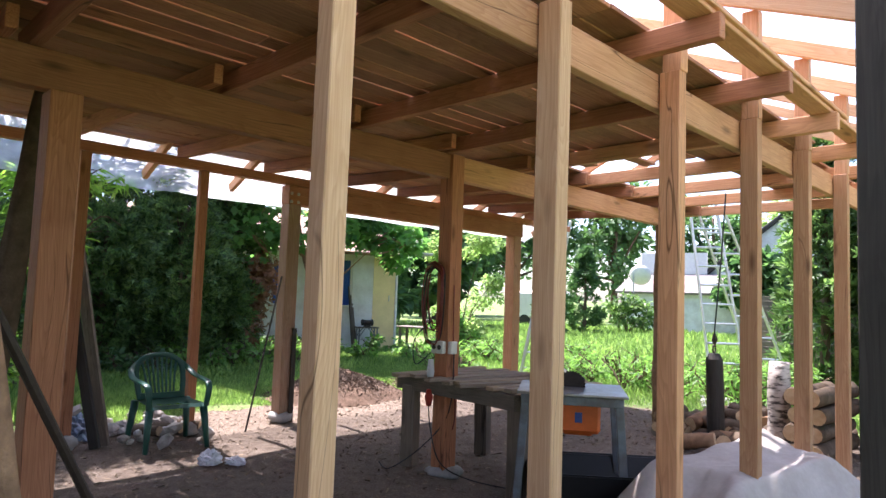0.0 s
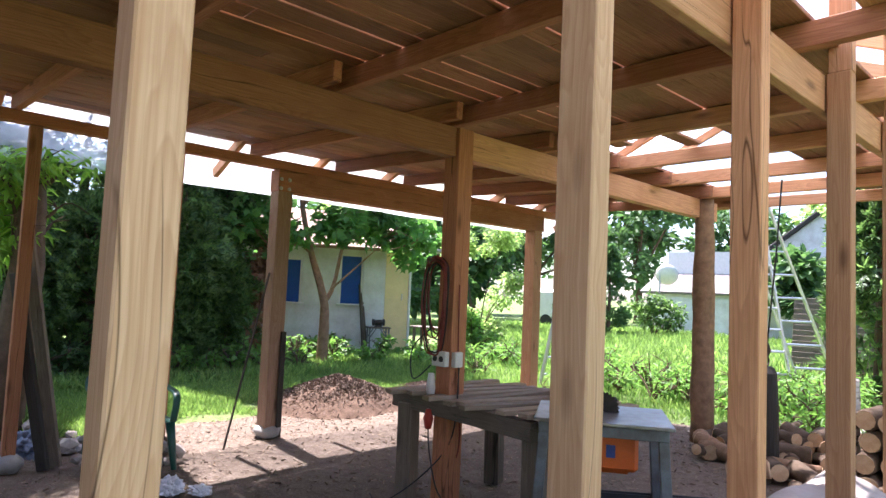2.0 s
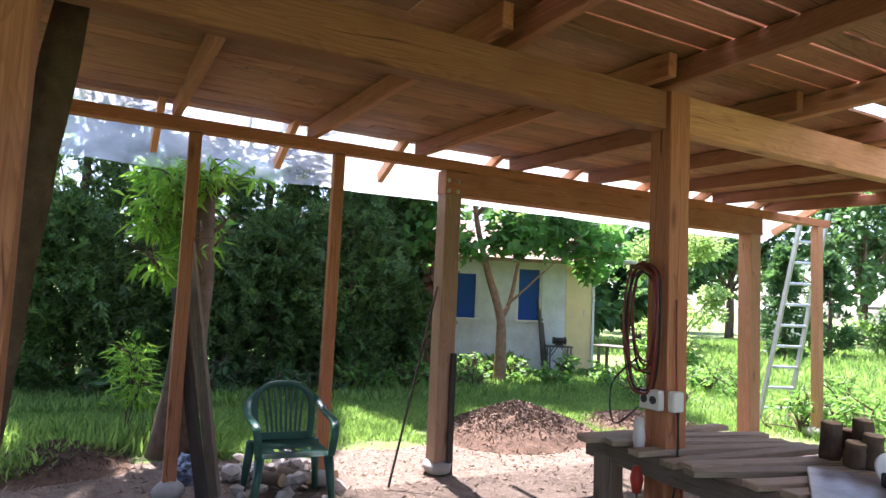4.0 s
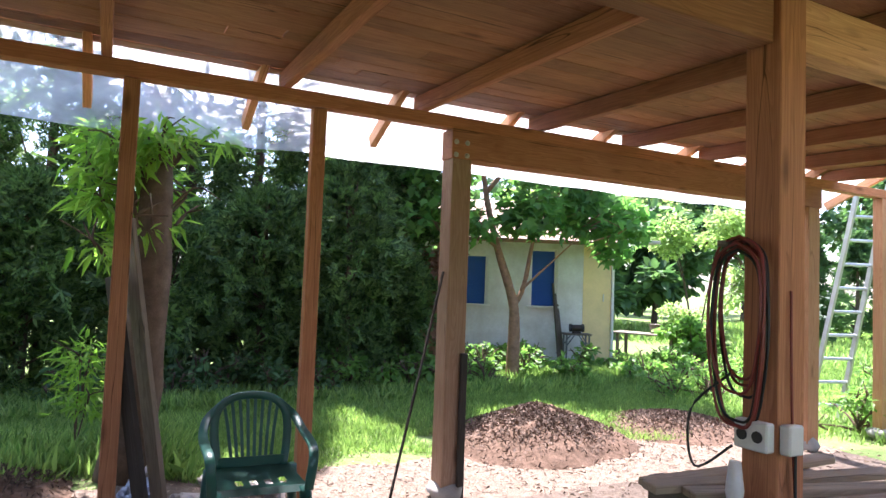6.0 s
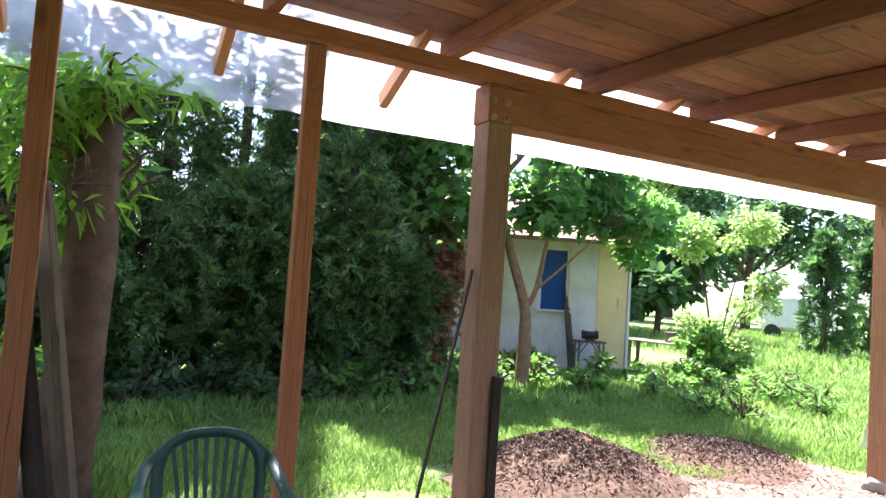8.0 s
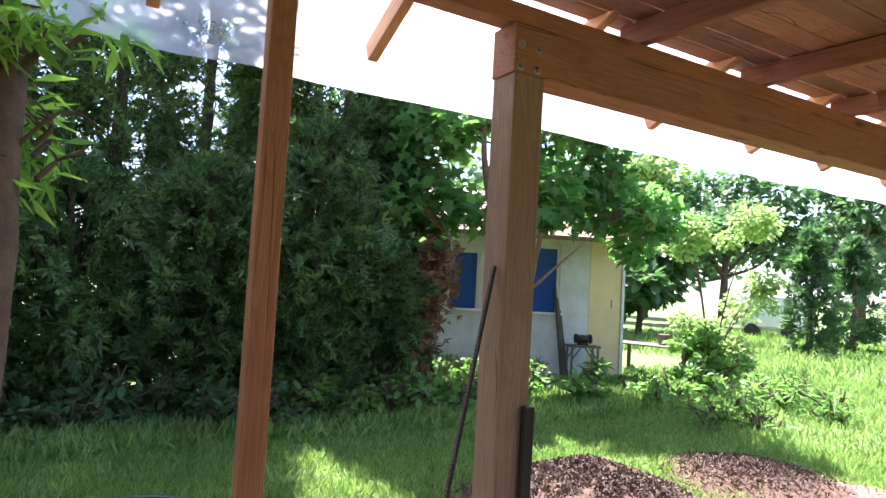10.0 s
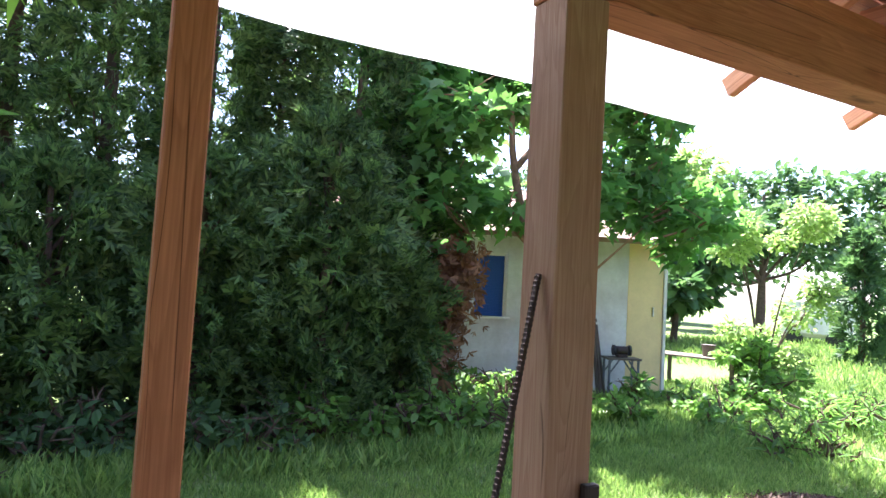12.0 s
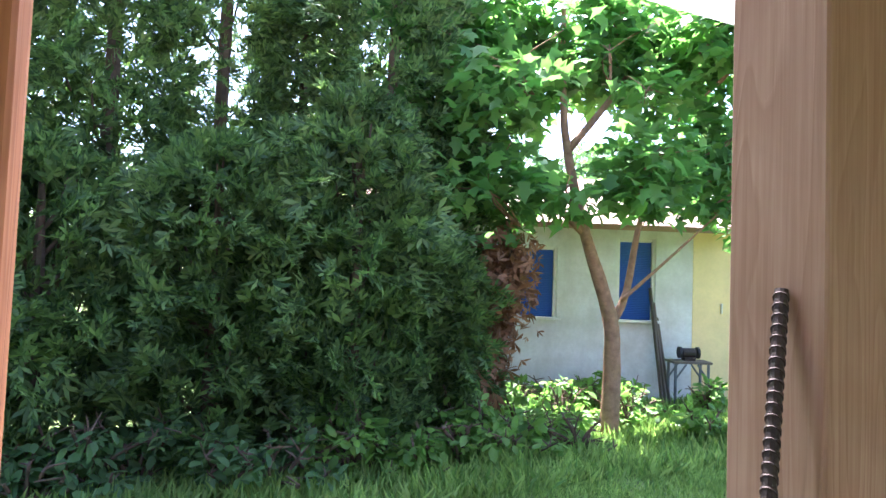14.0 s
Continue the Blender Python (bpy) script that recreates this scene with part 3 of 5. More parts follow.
def log(p0, p1, r, mat, label, group, name="log", seed=0):
    p0, p1 = Vector(p0), Vector(p1)
    lg = thing(name, (p0 + p1) / 2, label, "log", group)
    o = (p0 + p1) / 2
    pts = [p0.lerp(p1, k / 5) - o for k in range(6)]
    part("bark", tube_bm(pts, [r * rs.uniform(0.95, 1.05) for _ in pts], 12, 0.25, seed), mat, lg, smooth=True)
    d = (p1 - p0).normalized()
    for q, s in ((p0 - o, -1), (p1 - o, 1)):
        bm = bmesh.new()
        bmesh.ops.create_cone(bm, segments=12, radius1=r * 0.93, radius2=r * 0.9, depth=0.006, cap_ends=True)
        f = part("cut_end", bm, CUTWOOD, lg, "pale sawn log end")
        f.matrix_basis = Matrix.Translation(q + d * s * 0.003) @ d.to_track_quat("Z", "Y").to_matrix().to_4x4()
    return lg


# logs on the rubble, and a pale stone block behind the chair
for i in range(3):
    y = 2.25 + 0.2 * i
    log((-6.1, y, 0.06), (-5.85, y + 0.15, 0.07), 0.05, BARK, "short dark log among rubble", "logs by the chair", seed=i)

# leaning poles and planks
timber("plank", (-5.86, 1.93, 0.0), (-6.05, 1.66, 1.78), 0.10, 0.035, OLD, "old grey plank leaning against the eaves post", "plank", "leaning planks", side=(0.8, 0.6, 0))
timber("plank", (-5.80, 1.84, 0.0), (-6.03, 1.60, 1.45), 0.09, 0.04, DARKWOOD, "dark rotten plank leaning against the eaves post", "plank", "leaning planks", side=(0.8, 0.6, 0))
bp = finish("bark_pole", tube_bm([(0, -0.10 + 0.03 * k, 0.302 * k) for k in range(10)], [0.088 - 0.003 * k for k in range(10)], 12, 0.35, 2), BARK, smooth=True)
bp.location = (-4.2, 0.74, -0.02)
tagged(bp, "dark bark-covered pole leaning up to the deck", "pole")
pp = finish("pale_pole", tube_bm([(0.0, 0.48 - 0.033 * k, 0.19 * k) for k in range(10)], [0.036 - 0.001 * k for k in range(10)], 10, 0.2, 5), TRUNKBARK, smooth=True)
pp.location = (-1.5, -0.075, 0.0)
tagged(pp, "pale knotty pole leaning by the entrance", "pole")
cn = finish("iron_bar", tube_bm([(-1.5, 0.12, 1.50), (-1.72, 0.5, 0.8), (-1.97, 0.9, 0.0)], 0.013, 8), IRON)
tagged(cn, "thin dark iron bar leaning", "bar")
timber("charred_post", (-0.155, 2.2, 0), (-0.155, 2.2, 2.55), 0.13, 0.13, DARKWOOD, "blackened rough post by the path", "post")

# ribbed reinforcing bar leaning on the cracked post
R0, R1 = Vector((-5.66, 3.17, 0.0)), Vector((-5.93, 3.655, 1.56))
rb = thing("reinforcing_bar", R0, "rusty ribbed reinforcing bar leaning on the post", "bar")
part("core", tube_bm([Vector((0, 0, 0)), R1 - R0], 0.009, 10), IRON, rb)
bm = bmesh.new()
q = (R1 - R0).to_track_quat("Z", "Y").to_matrix().to_4x4()
L = (R1 - R0).length
for k in range(int(L / 0.015)):
    r = bmesh.ops.create_cone(bm, segments=10, radius1=0.0108, radius2=0.0104, depth=0.006, cap_ends=True, matrix=q @ pose(0, 0, 0.01 + k * 0.015, 38, 0, 0))
part("ribs", bm, IRON, rb)
timber("dark_slat", (EAVE_X + 0.105, 3.80, 0.0), (EAVE_X + 0.100, 3.80, 1.0), 0.03, 0.05, DARKWOOD, "dark slat standing against the post", "slat")

# ---- workbench of old timber with loose slats ----
bench = thing("workbench", (-3.33, 4.03, 0), "old weathered timber workbench with loose slats", "workbench")
BX, BY = Vector((0.62, -0.50, 0)).normalized(), Vector((0.62, 0.78, 0)).normalized()


def leg(parent, x, y, h, mat=OLD, w=0.12, name="leg"):
    o = part(name, timber_bm(w, w * 0.9, h, int(x * 77 + y * 31) % 991), mat, parent)
    o.matrix_basis = pose(x, y, h / 2, rs.uniform(-1.5, 1.5), rs.uniform(-2, 2), rs.uniform(0, 20))


for x, y in ((-0.42, -0.42), (-0.30, 0.36), (0.70, -0.42), (0.62, 0.10)):
    leg(bench, x, y, 0.66)
for y in (-0.40, 0.30):
    o = part("rail", timber_bm(0.08, 0.11, 1.35, int(y * 100)), OLD, bench)
    o.matrix_basis = along((-0.58, y, 0.675), (0.76, y - 0.1, 0.675), (0, 1, 0))
for k in range(9):
    x = -0.50 + 0.15 * k
    o = part("slat", timber_bm(0.085, 0.03, rs.uniform(0.95, 1.2), 40 + k), SLATWOOD, bench)
    a = rs.uniform(-0.09, 0.09)
    o.matrix_basis = along((x - 0.02 - a, -0.56, 0.75 + 0.004 * (k % 3)), (x + 0.16 + a, 0.46, 0.752), (1, 0, 0))

# ---- table saw ----
saw = thing("table_saw", (-2.36, 3.88, 0), "home-made table saw with steel top and grey legs", "table saw", rz=34)
bm = boxes(((0, 0, 0.775), (0.74, 0.62, 0.018)), bevel=0.004)
part("tabletop", bm, TABLE_STEEL, saw, "scuffed sheet steel top")
part("apron", boxes(((0, 0.28, 0.735), (0.68, 0.03, 0.06)), ((0, -0.28, 0.735), (0.68, 0.03, 0.06)), ((0.33, 0, 0.735), (0.03, 0.53, 0.06)), ((-0.33, 0, 0.735), (0.03, 0.53, 0.06))), GREY_PAINT, saw)
for sx, sy in ((1, 1), (1, -1), (-1, 1), (-1, -1)):
    o = part("leg", timber_bm(0.055, 0.055, 0.78, 3), GREY_PAINT, saw)
    o.matrix_basis = along((0.36 * sx, 0.29 * sy, 0.0), (0.31 * sx, 0.26 * sy, 0.765))
part("motor_housing", boxes(((0.05, 0, 0.60), (0.30, 0.26, 0.22)), ((0.05, 0.0, 0.50), (0.22, 0.2, 0.06)), bevel=0.02), ORANGE, saw, "orange motor housing")
part("badge", boxes(((0.05, -0.1335, 0.60), (0.05, 0.004, 0.07)), bevel=0.001), plain("blue badge", (0.05, 0.09, 0.35), 0.4), saw)
bm = bmesh.new()
T = 28
ring = []
for k in range(T * 2):
    a = 2 * math.pi * k / (T * 2)
    r = 0.105 if k % 2 else 0.093
    ring.append((r * math.cos(a), r * math.sin(a)))
v0 = [bm.verts.new((x, -0.0015, z)) for x, z in ring]
v1 = [bm.verts.new((x, 0.0015, z)) for x, z in ring]
bm.faces.new(v0)
bm.faces.new(v1[::-1])
for k in range(len(ring)):
    bm.faces.new((v0[k], v1[k], v1[(k + 1) % len(ring)], v0[(k + 1) % len(ring)]))
bl = part("blade", bm, IRON, saw, "toothed dark saw blade")
bl.location = (0.0, 0.06, 0.80)
part("blade_guard", boxes(((-0.02, 0.09, 0.815), (0.20, 0.02, 0.06)), bevel=0.008), BLACK, saw)
for pts in ([(-0.1, 0.2, 0.5), (-0.25, 0.3, 0.2), (-0.1, 0.35, 0.03), (0.2, 0.5, 0.02)],):
    part("cable", tube_bm(curve_pts(pts), 0.006, 6), BLACK, saw)

# small tools on the steel top
gr = thing("angle_grinder", (-2.52, 3.98, 0.785), "small grinder with a pale cutting disc", "grinder", rz=60)
bm = bmesh.new()
bmesh.ops.create_cone(bm, segments=24, radius1=0.062, radius2=0.062, depth=0.012, cap_ends=True, matrix=pose(0, 0, 0.063, 75, 0, 0))
part("disc", bm, WHITE_PLASTIC, gr, "pale cutting disc with red rim")
bm = bmesh.new()
bmesh.ops.create_uvsphere(bm, u_segments=12, v_segments=8, radius=0.03, matrix=pose(0, 0.03, 0.05))
part("gear_head", bm, RED_CABLE, gr)
part("body", tube_bm([(0, 0.03, 0.035), (0.12, 0.06, 0.026), (0.22, 0.07, 0.026)], [0.026, 0.024, 0.026], 12), BLACK, gr, smooth=True)

# offcut blocks on the far end of the bench
for i, (x, y, h) in enumerate(((-2.95, 4.28, 0.17), (-2.84, 4.35, 0.20), (-2.75, 4.27, 0.15), (-2.93, 4.40, 0.13), (-2.80, 4.22, 0.11))):
    log((x, y, 0.768), (x + 0.01, y, 0.768 + h), 0.045, BARK, "short upright firewood billet on the bench", "billets on the bench", "billet", i)

# ---- black mixing trough under the saw ----
tro = thing("mixing_trough", (-2.15, 4.0, 0.0), "black plastic mixing trough half under the saw", "trough", rz=40)
bm = bmesh.new()
outer = [[(-0.42, -0.24, 0.0), (0.42, -0.24, 0.0), (0.42, 0.24, 0.0), (-0.42, 0.24, 0.0)], [(-0.56, -0.34, 0.27), (0.56, -0.34, 0.27), (0.56, 0.34, 0.27), (-0.56, 0.34, 0.27)],
         [(-0.53, -0.31, 0.27), (0.53, -0.31, 0.27), (0.53, 0.31, 0.27), (-0.53, 0.31, 0.27)], [(-0.40, -0.22, 0.02), (0.40, -0.22, 0.02), (0.40, 0.22, 0.02), (-0.40, 0.22, 0.02)]]
rows = [[bm.verts.new(p) for p in r] for r in outer]
for r0, r1 in zip(rows, rows[1:]):
    for k in range(4):
        bm.faces.new((r0[k], r0[(k + 1) % 4], r1[(k + 1) % 4], r1[k]))
bm.faces.new(rows[0][::-1])
bm.faces.new(rows[-1])
bmesh.ops.bevel(bm, geom=bm.edges[:], offset=0.012, segments=2, affect="EDGES")
part("tub", bm, BLACK, tro)

# ---- sockets and cables on the middle post ----
CX, CY = MID_X, 3.68
sb = thing("socket_box", (CX + 0.0, CY - 0.10, 1.0), "dirty white double socket on the post", "socket")
part("housing", boxes(((0.0, 0, 0), (0.13, 0.045, 0.10)), ((0.098, 0.06, 0.0), (0.042, 0.075, 0.10)), bevel=0.006), WHITE_PLASTIC, sb)
for dx in (-0.03, 0.03):
    bm = bmesh.new()
    bmesh.ops.create_cone(bm, segments=16, radius1=0.02, radius2=0.02, depth=0.008, cap_ends=True, matrix=pose(dx, -0.023, 0, 90, 0, 0))
    part("outlet", bm, BLACK, sb)
pl = finish("plug", tube_bm([(CX - 0.05, CY - 0.13, 0.90), (CX - 0.05, CY - 0.13, 0.80), (CX - 0.05, CY - 0.13, 0.74)], [0.02, 0.032, 0.022], 10), WHITE_PLASTIC, smooth=True)
tagged(pl, "white plug hanging under the socket", "plug")
pl = finish("plug", tube_bm([(CX - 0.06, CY - 0.13, 0.66), (CX - 0.06, CY - 0.13, 0.60), (CX - 0.06, CY - 0.13, 0.53)], [0.018, 0.035, 0.02], 10), plain("red plug", (0.5, 0.05, 0.03), 0.45), smooth=True)
tagged(pl, "red plug connector hanging on its cable", "plug")
for i in range(9):
    a, w = rs.uniform(-0.02, 0.02), rs.uniform(0.07, 0.115)
    zt, zb = 1.67 + rs.uniform(-0.03, 0.02), 1.08 + rs.uniform(-0.08, 0.12)
    y = CY - 0.09 - 0.012 * i * 0.5
    pts = [(CX - 0.05 + a, y, zt), (CX - 0.05 + a + w * 0.8, y, zt - 0.07), (CX - 0.05 + w, y - 0.01, (zt + zb) / 2), (CX - 0.05 + w * 0.6, y, zb + 0.04), (CX - 0.05, y, zb),
           (CX - 0.05 - w * 0.7, y, zb + 0.05), (CX - 0.05 - w, y - 0.015, (zt + zb) / 2), (CX - 0.05 - w * 0.8, y, zt - 0.06), (CX - 0.05 + a, y, zt)]
    co = finish("cable_loop", tube_bm(curve_pts(pts, 5), 0.0055, 6), RED_CABLE if i % 3 else BLACK)
    tagged(co, "loop of red extension cable hung on the post", "cable", "cable coil")
for pts, mt in (([(CX - 0.06, CY - 0.13, 0.53), (CX - 0.04, CY - 0.12, 0.35), (CX + 0.06, CY - 0.1, 0.1), (CX + 0.35, CY - 0.05, 0.02), (CX + 0.8, CY + 0.05, 0.02)], BLACK),
                ([(CX + 0.1, CY - 0.02, 0.95), (CX + 0.09, CY - 0.05, 0.5), (CX - 0.1, CY - 0.12, 0.22), (CX - 0.3, CY - 0.3, 0.02), (CX - 0.5, CY - 0.25, 0.02)], BLACK),
                ([(CX - 0.08, CY - 0.12, 1.2), (CX - 0.22, CY - 0.16, 1.05), (CX - 0.2, CY - 0.16, 0.85), (CX - 0.07, CY - 0.12, 0.95)], BLACK),
                ([(CX + 0.085, CY - 0.03, 1.5), (CX + 0.088, CY - 0.02, 1.0), (CX + 0.09, CY + 0.02, 0.5), (CX + 0.088, CY + 0.0, 0.35)], RED_CABLE)):
    co = finish("cable", tube_bm(curve_pts(pts, 6), 0.005, 6), mt)
    tagged(co, "power cable running down the post", "cable", "cables on the post")
nl = finish("hanger_peg", tube_bm([(CX - 0.05, CY - 0.07, 1.66), (CX - 0.12, CY - 0.15, 1.665)], 0.012, 8), OLD)
tagged(nl, "wooden peg that carries the cable coil", "peg")
fp = finish("footing_stone", rock_bm(0.17, 4, 2, 0.3), CONCRETE, smooth=True)
fp.location = (CX, CY, 0.01)
tagged(fp, "flat footing slab under the middle post", "stone", "footing stones")


# ---- crumpled bags and tarpaulin ----
def crumple(name, at, sx, sy, sz, mat, label, category, seed, sub=4, amp=0.5):
    bm = bmesh.new()
    bmesh.ops.create_icosphere(bm, subdivisions=sub, radius=1.0)
    for v in bm.verts:
        p = v.co.copy()
        k = 1 + amp * (abs(noise.noise(p * 2.1 + Vector((seed, 0, 0)))) * 1.4 - 0.4) + amp * 0.55 * (abs(noise.noise(p * 5.3 + Vector((0, seed, 0)))) - 0.3)
        v.co = Vector((p.x * k * sx, p.y * k * sy, max(p.z * k, -0.25) * sz + 0.2 * sz))
    ob = finish(name, bm, mat)
    ob.location = at
    return tagged(ob, label, category)


crumple("plastic_bag", (-4.78, 2.38, 0.0), 0.09, 0.09, 0.09, WHITEBAG, "crumpled thin white plastic bag on the soil", "bag", 3.0)
crumple("plastic_bag", (-4.66, 2.54, 0.0), 0.10, 0.07, 0.04, WHITEBAG, "flattened thin white plastic bag on the soil", "bag", 8.0)
crumple("plastic_sheet", (-6.35, 1.82, 0.0), 0.17, 0.16, 0.16, BLUEBAG, "blue-grey plastic sheet heaped at the tree foot", "sheet", 5.0)


def tarp():
    """A stiff tarpaulin thrown over a heap."""
    nx, ny = 70, 60
    v = []
    for j in range(ny):
        for i in range(nx):
            a, c = i / (nx - 1) * 2 - 1, j / (ny - 1) * 2 - 1
            e = max(abs(a), abs(c))
            top = 0.40 + 0.10 * math.exp(-((a + 0.35) ** 2 + (c - 0.6) ** 2) * 8)
            fall = min(1.0, max(0.0, (e - 0.55 - 0.12 * noise.noise((a * 2, c * 2, 0.3))) / 0.45))
            z = top * (1 - fall ** 1.3) + 0.012
            z += 0.035 * noise.noise((a * 3, c * 3, 1.0)) * (1 - 0.3 * fall) + 0.018 * abs(noise.noise((a * 7, c * 4, 2.0)))
            x, y = 0.50 * a + 0.03 * noise.noise((c * 4, a, 5.0)), 0.95 * c + 0.04 * noise.noise((a * 4, c, 9.0))
            v.append((x, y, max(z, 0.012)))
    i, j = np.meshgrid(np.arange(nx - 1), np.arange(ny - 1))
    k = (j * nx + i).ravel()
    ob = mesh_np("tarpaulin", np.array(v), np.stack([k, k + 1, k + nx + 1, k + nx], 1), CANVAS, smooth=True)
    ob.matrix_basis = pose(-1.30, 4.35, 0, 0, 0, -10)
    so = ob.modifiers.new("thickness", "SOLIDIFY")
    so.thickness = 0.006
    return tagged(ob, "grey-beige tarpaulin thrown over a low heap", "tarpaulin")


tarp()

# ---- hoist weight on a rope ----
hw = thing("hanging_weight", (-2.42, 6.6, 0.0), "dark wooden weight hanging on a rope", "weight")
part("block", tube_bm([(0.02, 0, 0.12), (0.01, 0, 0.6), (0, 0, 0.86), (0, 0, 0.92)], [0.085, 0.085, 0.082, 0.05], 16), DARKWOOD, hw, smooth=False)
bm = tube_bm([(0.0, 0.035 * math.cos(a), 0.965 + 0.04 * math.sin(a)) for a in [math.pi * 2 * k / 14 for k in range(15)]], 0.009, 8)
part("eye", bm, IRON, hw)
part("hook", tube_bm([(0, 0, 1.0), (0, 0.01, 1.06), (0, 0, 1.12)], [0.012, 0.03, 0.012], 10), IRON, hw)
part("rope", tube_bm([(0, 0, 1.12), (0.06, 0.02, 1.9), (0.10, 0.03, 2.575)], 0.008, 6), BLACK, hw)

# ---- firewood ----
for i in range(46):
    a = rs.uniform(0, math.pi)
    x, y = rs.gauss(-2.35, 0.34), rs.gauss(7.25, 0.5)
    lvl = max(0.0, 0.30 - 0.42 * math.hypot(x + 2.3, y - 7.25)) * rs.random()
    r, ln = rs.uniform(0.05, 0.085), rs.uniform(0.14, 0.24)
    d = Vector((math.cos(a), math.sin(a), rs.uniform(-0.2, 0.3)))
    c = Vector((x, y, r + lvl + 0.02))
    log(c - d * ln, c + d * ln, r, BARK if i % 3 else TRUNKBARK, "split firewood log in a loose heap", "firewood heap", seed=i)
for row in range(4):
    for k in range(2):
        z, x = 0.10 + 0.165 * row, -1.42 - 0.17 * k - 0.03 * (row % 2)
        log((x - 0.03, 6.45 + rs.uniform(-.05, .05), z), (x + 0.02, 7.55 + rs.uniform(-.1, .1), z), 0.08, BARK, "long log in a neat stack", "log stack", seed=row * 5 + k)
for i in range(16):
    x, y = -1.62 + rs.uniform(-0.3, 0.3), 6.0 + rs.uniform(-0.3, 0.4)
    log((x, y, 0.06), (x + rs.uniform(-.2, .2), y + 0.22, 0.08), 0.055, BARK, "firewood log on the ground", "firewood heap", seed=i + 80)
bs = finish("birch_stump", tube_bm([(0, 0, 0.18 * k) for k in range(6)], [0.12, 0.105, 0.10, 0.10, 0.098, 0.095], 14, 0.15, 7), None, smooth=True)
BIRCH, nt, b = mat_base("birch bark")
tc = nt.nodes.new("ShaderNodeTexCoord")
nz = noise_of(nt, vmath(nt, "MULTIPLY", tc.outputs["Object"], (9.0, 9.0, 26.0)), 1.0, 4.0, 0.6)
nt.links.new(ramp(nt, nz, [(0.40, (0.05, 0.04, 0.035)), (0.52, (0.55, 0.48, 0.42)), (0.8, (0.72, 0.68, 0.62))]), b.inputs["Base Color"])
bs.data.materials.append(BIRCH)
bs.location = (-1.85, 6.75, -0.02)
tagged(bs, "upright birch log with flaking bark", "log")

# drum on a stack of brushwood
for i in range(90):
    z = 0.03 + 0.008 * i * 0.78
    x, y = -0.82 + rs.uniform(-0.2, 0.2), 7.75 + rs.uniform(-0.2, 0.2)
    d = rs.uniform(-0.3, 0.3)
    tw = finish("twig", tube_bm([(x - 0.32, y - d, z), (x, y, z + 0.02), (x + 0.32, y + d, z)] if i % 2 else [(x - d, y - 0.32, z), (x, y, z + 0.02), (x + d, y + 0.32, z)], [0.012, 0.014, 0.009], 6), BARK)
    tagged(tw, "cut twig in a brushwood stack", "twig", "brushwood stack")
dr = thing("plastic_drum", (-0.82, 7.75, 0.665), "dark blue-grey plastic drum on the brushwood", "drum")
part("shell", tube_bm([(0, 0, 0), (0, 0, 0.02), (0, 0, 0.28), (0, 0, 0.30)], [0.21, 0.225, 0.24, 0.235], 24), SLATE, dr, smooth=False)
bm = bmesh.new()
bmesh.ops.create_cone(bm, segments=24, radius1=0.25, radius2=0.25, depth=0.025, cap_ends=True, matrix=pose(0, 0, 0.305))
part("lid", bm, SLATE, dr)
for i in range(3):
    x = -1.0 + 0.12 * i
    po = finish("stake", tube_bm([(x, 7.1, 0), (x - 0.05, 7.3, 0.6), (x - 0.03, 7.45, 1.05)], [0.02, 0.018, 0.014], 8), BARK)
    tagged(po, "thin bark stake leaning on the stack", "stake", "stakes")


# ---- mulch heaps and litter ----
def heap(at, rx, ry, h, seed, name, mat, label):
    n = 60
    v = []
    for j in range(n):
        for i in range(n):
            a, c = i / (n - 1) * 2 - 1, j / (n - 1) * 2 - 1
            d = math.hypot(a, c) + 0.18 * noise.noise((a * 2, c * 2, seed))
            z = h * max(0.0, 1 - d) ** 0.8 + 0.16 * h * noise.noise((a * 7, c * 7, seed)) * max(0, 1.1 - d) + 0.12 * h * abs(noise.noise((a * 19, c * 19, seed))) * max(0, 1.1 - d)
            v.append((a * rx, c * ry, z - 0.03))
    i, j = np.meshgrid(np.arange(n - 1), np.arange(n - 1))
    k = (j * n + i).ravel()
    ob = mesh_np(name, np.array(v), np.stack([k, k + 1, k + n + 1, k + n], 1), mat)
    ob.location = at
    return tagged(ob, label, "heap", kind="stuff")


heap((-7.05, 5.3, 0), 0.85, 1.0, 0.36, 2.0, "mulch_heap", MULCH, "heap of brown wood mulch at the edge of the grass")
heap((-7.1, 7.2, 0), 0.8, 0.8, 0.16, 5.0, "mulch_heap", MULCH, "low spread of brown mulch in the grass")
heap((-7.0, 0.9, 0), 0.6, 0.6, 0.20, 9.0, "mulch_heap", MULCH, "low heap of garden litter near the willow")
rng = np.random.default_rng(5)
CHIP = ([(-0.5, 0.16, 0), (0.5, 0.12, 0.05), (0.5, -0.12, 0.0), (-0.5, -0.16, 0.06)], [(0, 1, 2, 3)])


def chips(name, n, cx, cy, sx, sy, z, lo, hi, mat, label):
    at = np.stack([cx + sx * rng.uniform(-1, 1, n), cy + sy * rng.uniform(-1, 1, n), np.zeros(n)], 1)
    at[:, 2] = [ground_height(x, y) + 0.006 for x, y in at[:, :2]]
    at[:, 2] += z * rng.random(n)
    w = rng.normal(size=(n, 3)) * (1, 1, 0.18)
    return tagged(leaves(name, at, w, rng.uniform(lo, hi, n), CHIP, mat, rng, up=np.tile((0, 0, 1.0), (n, 1))), label, "litter", kind="stuff")


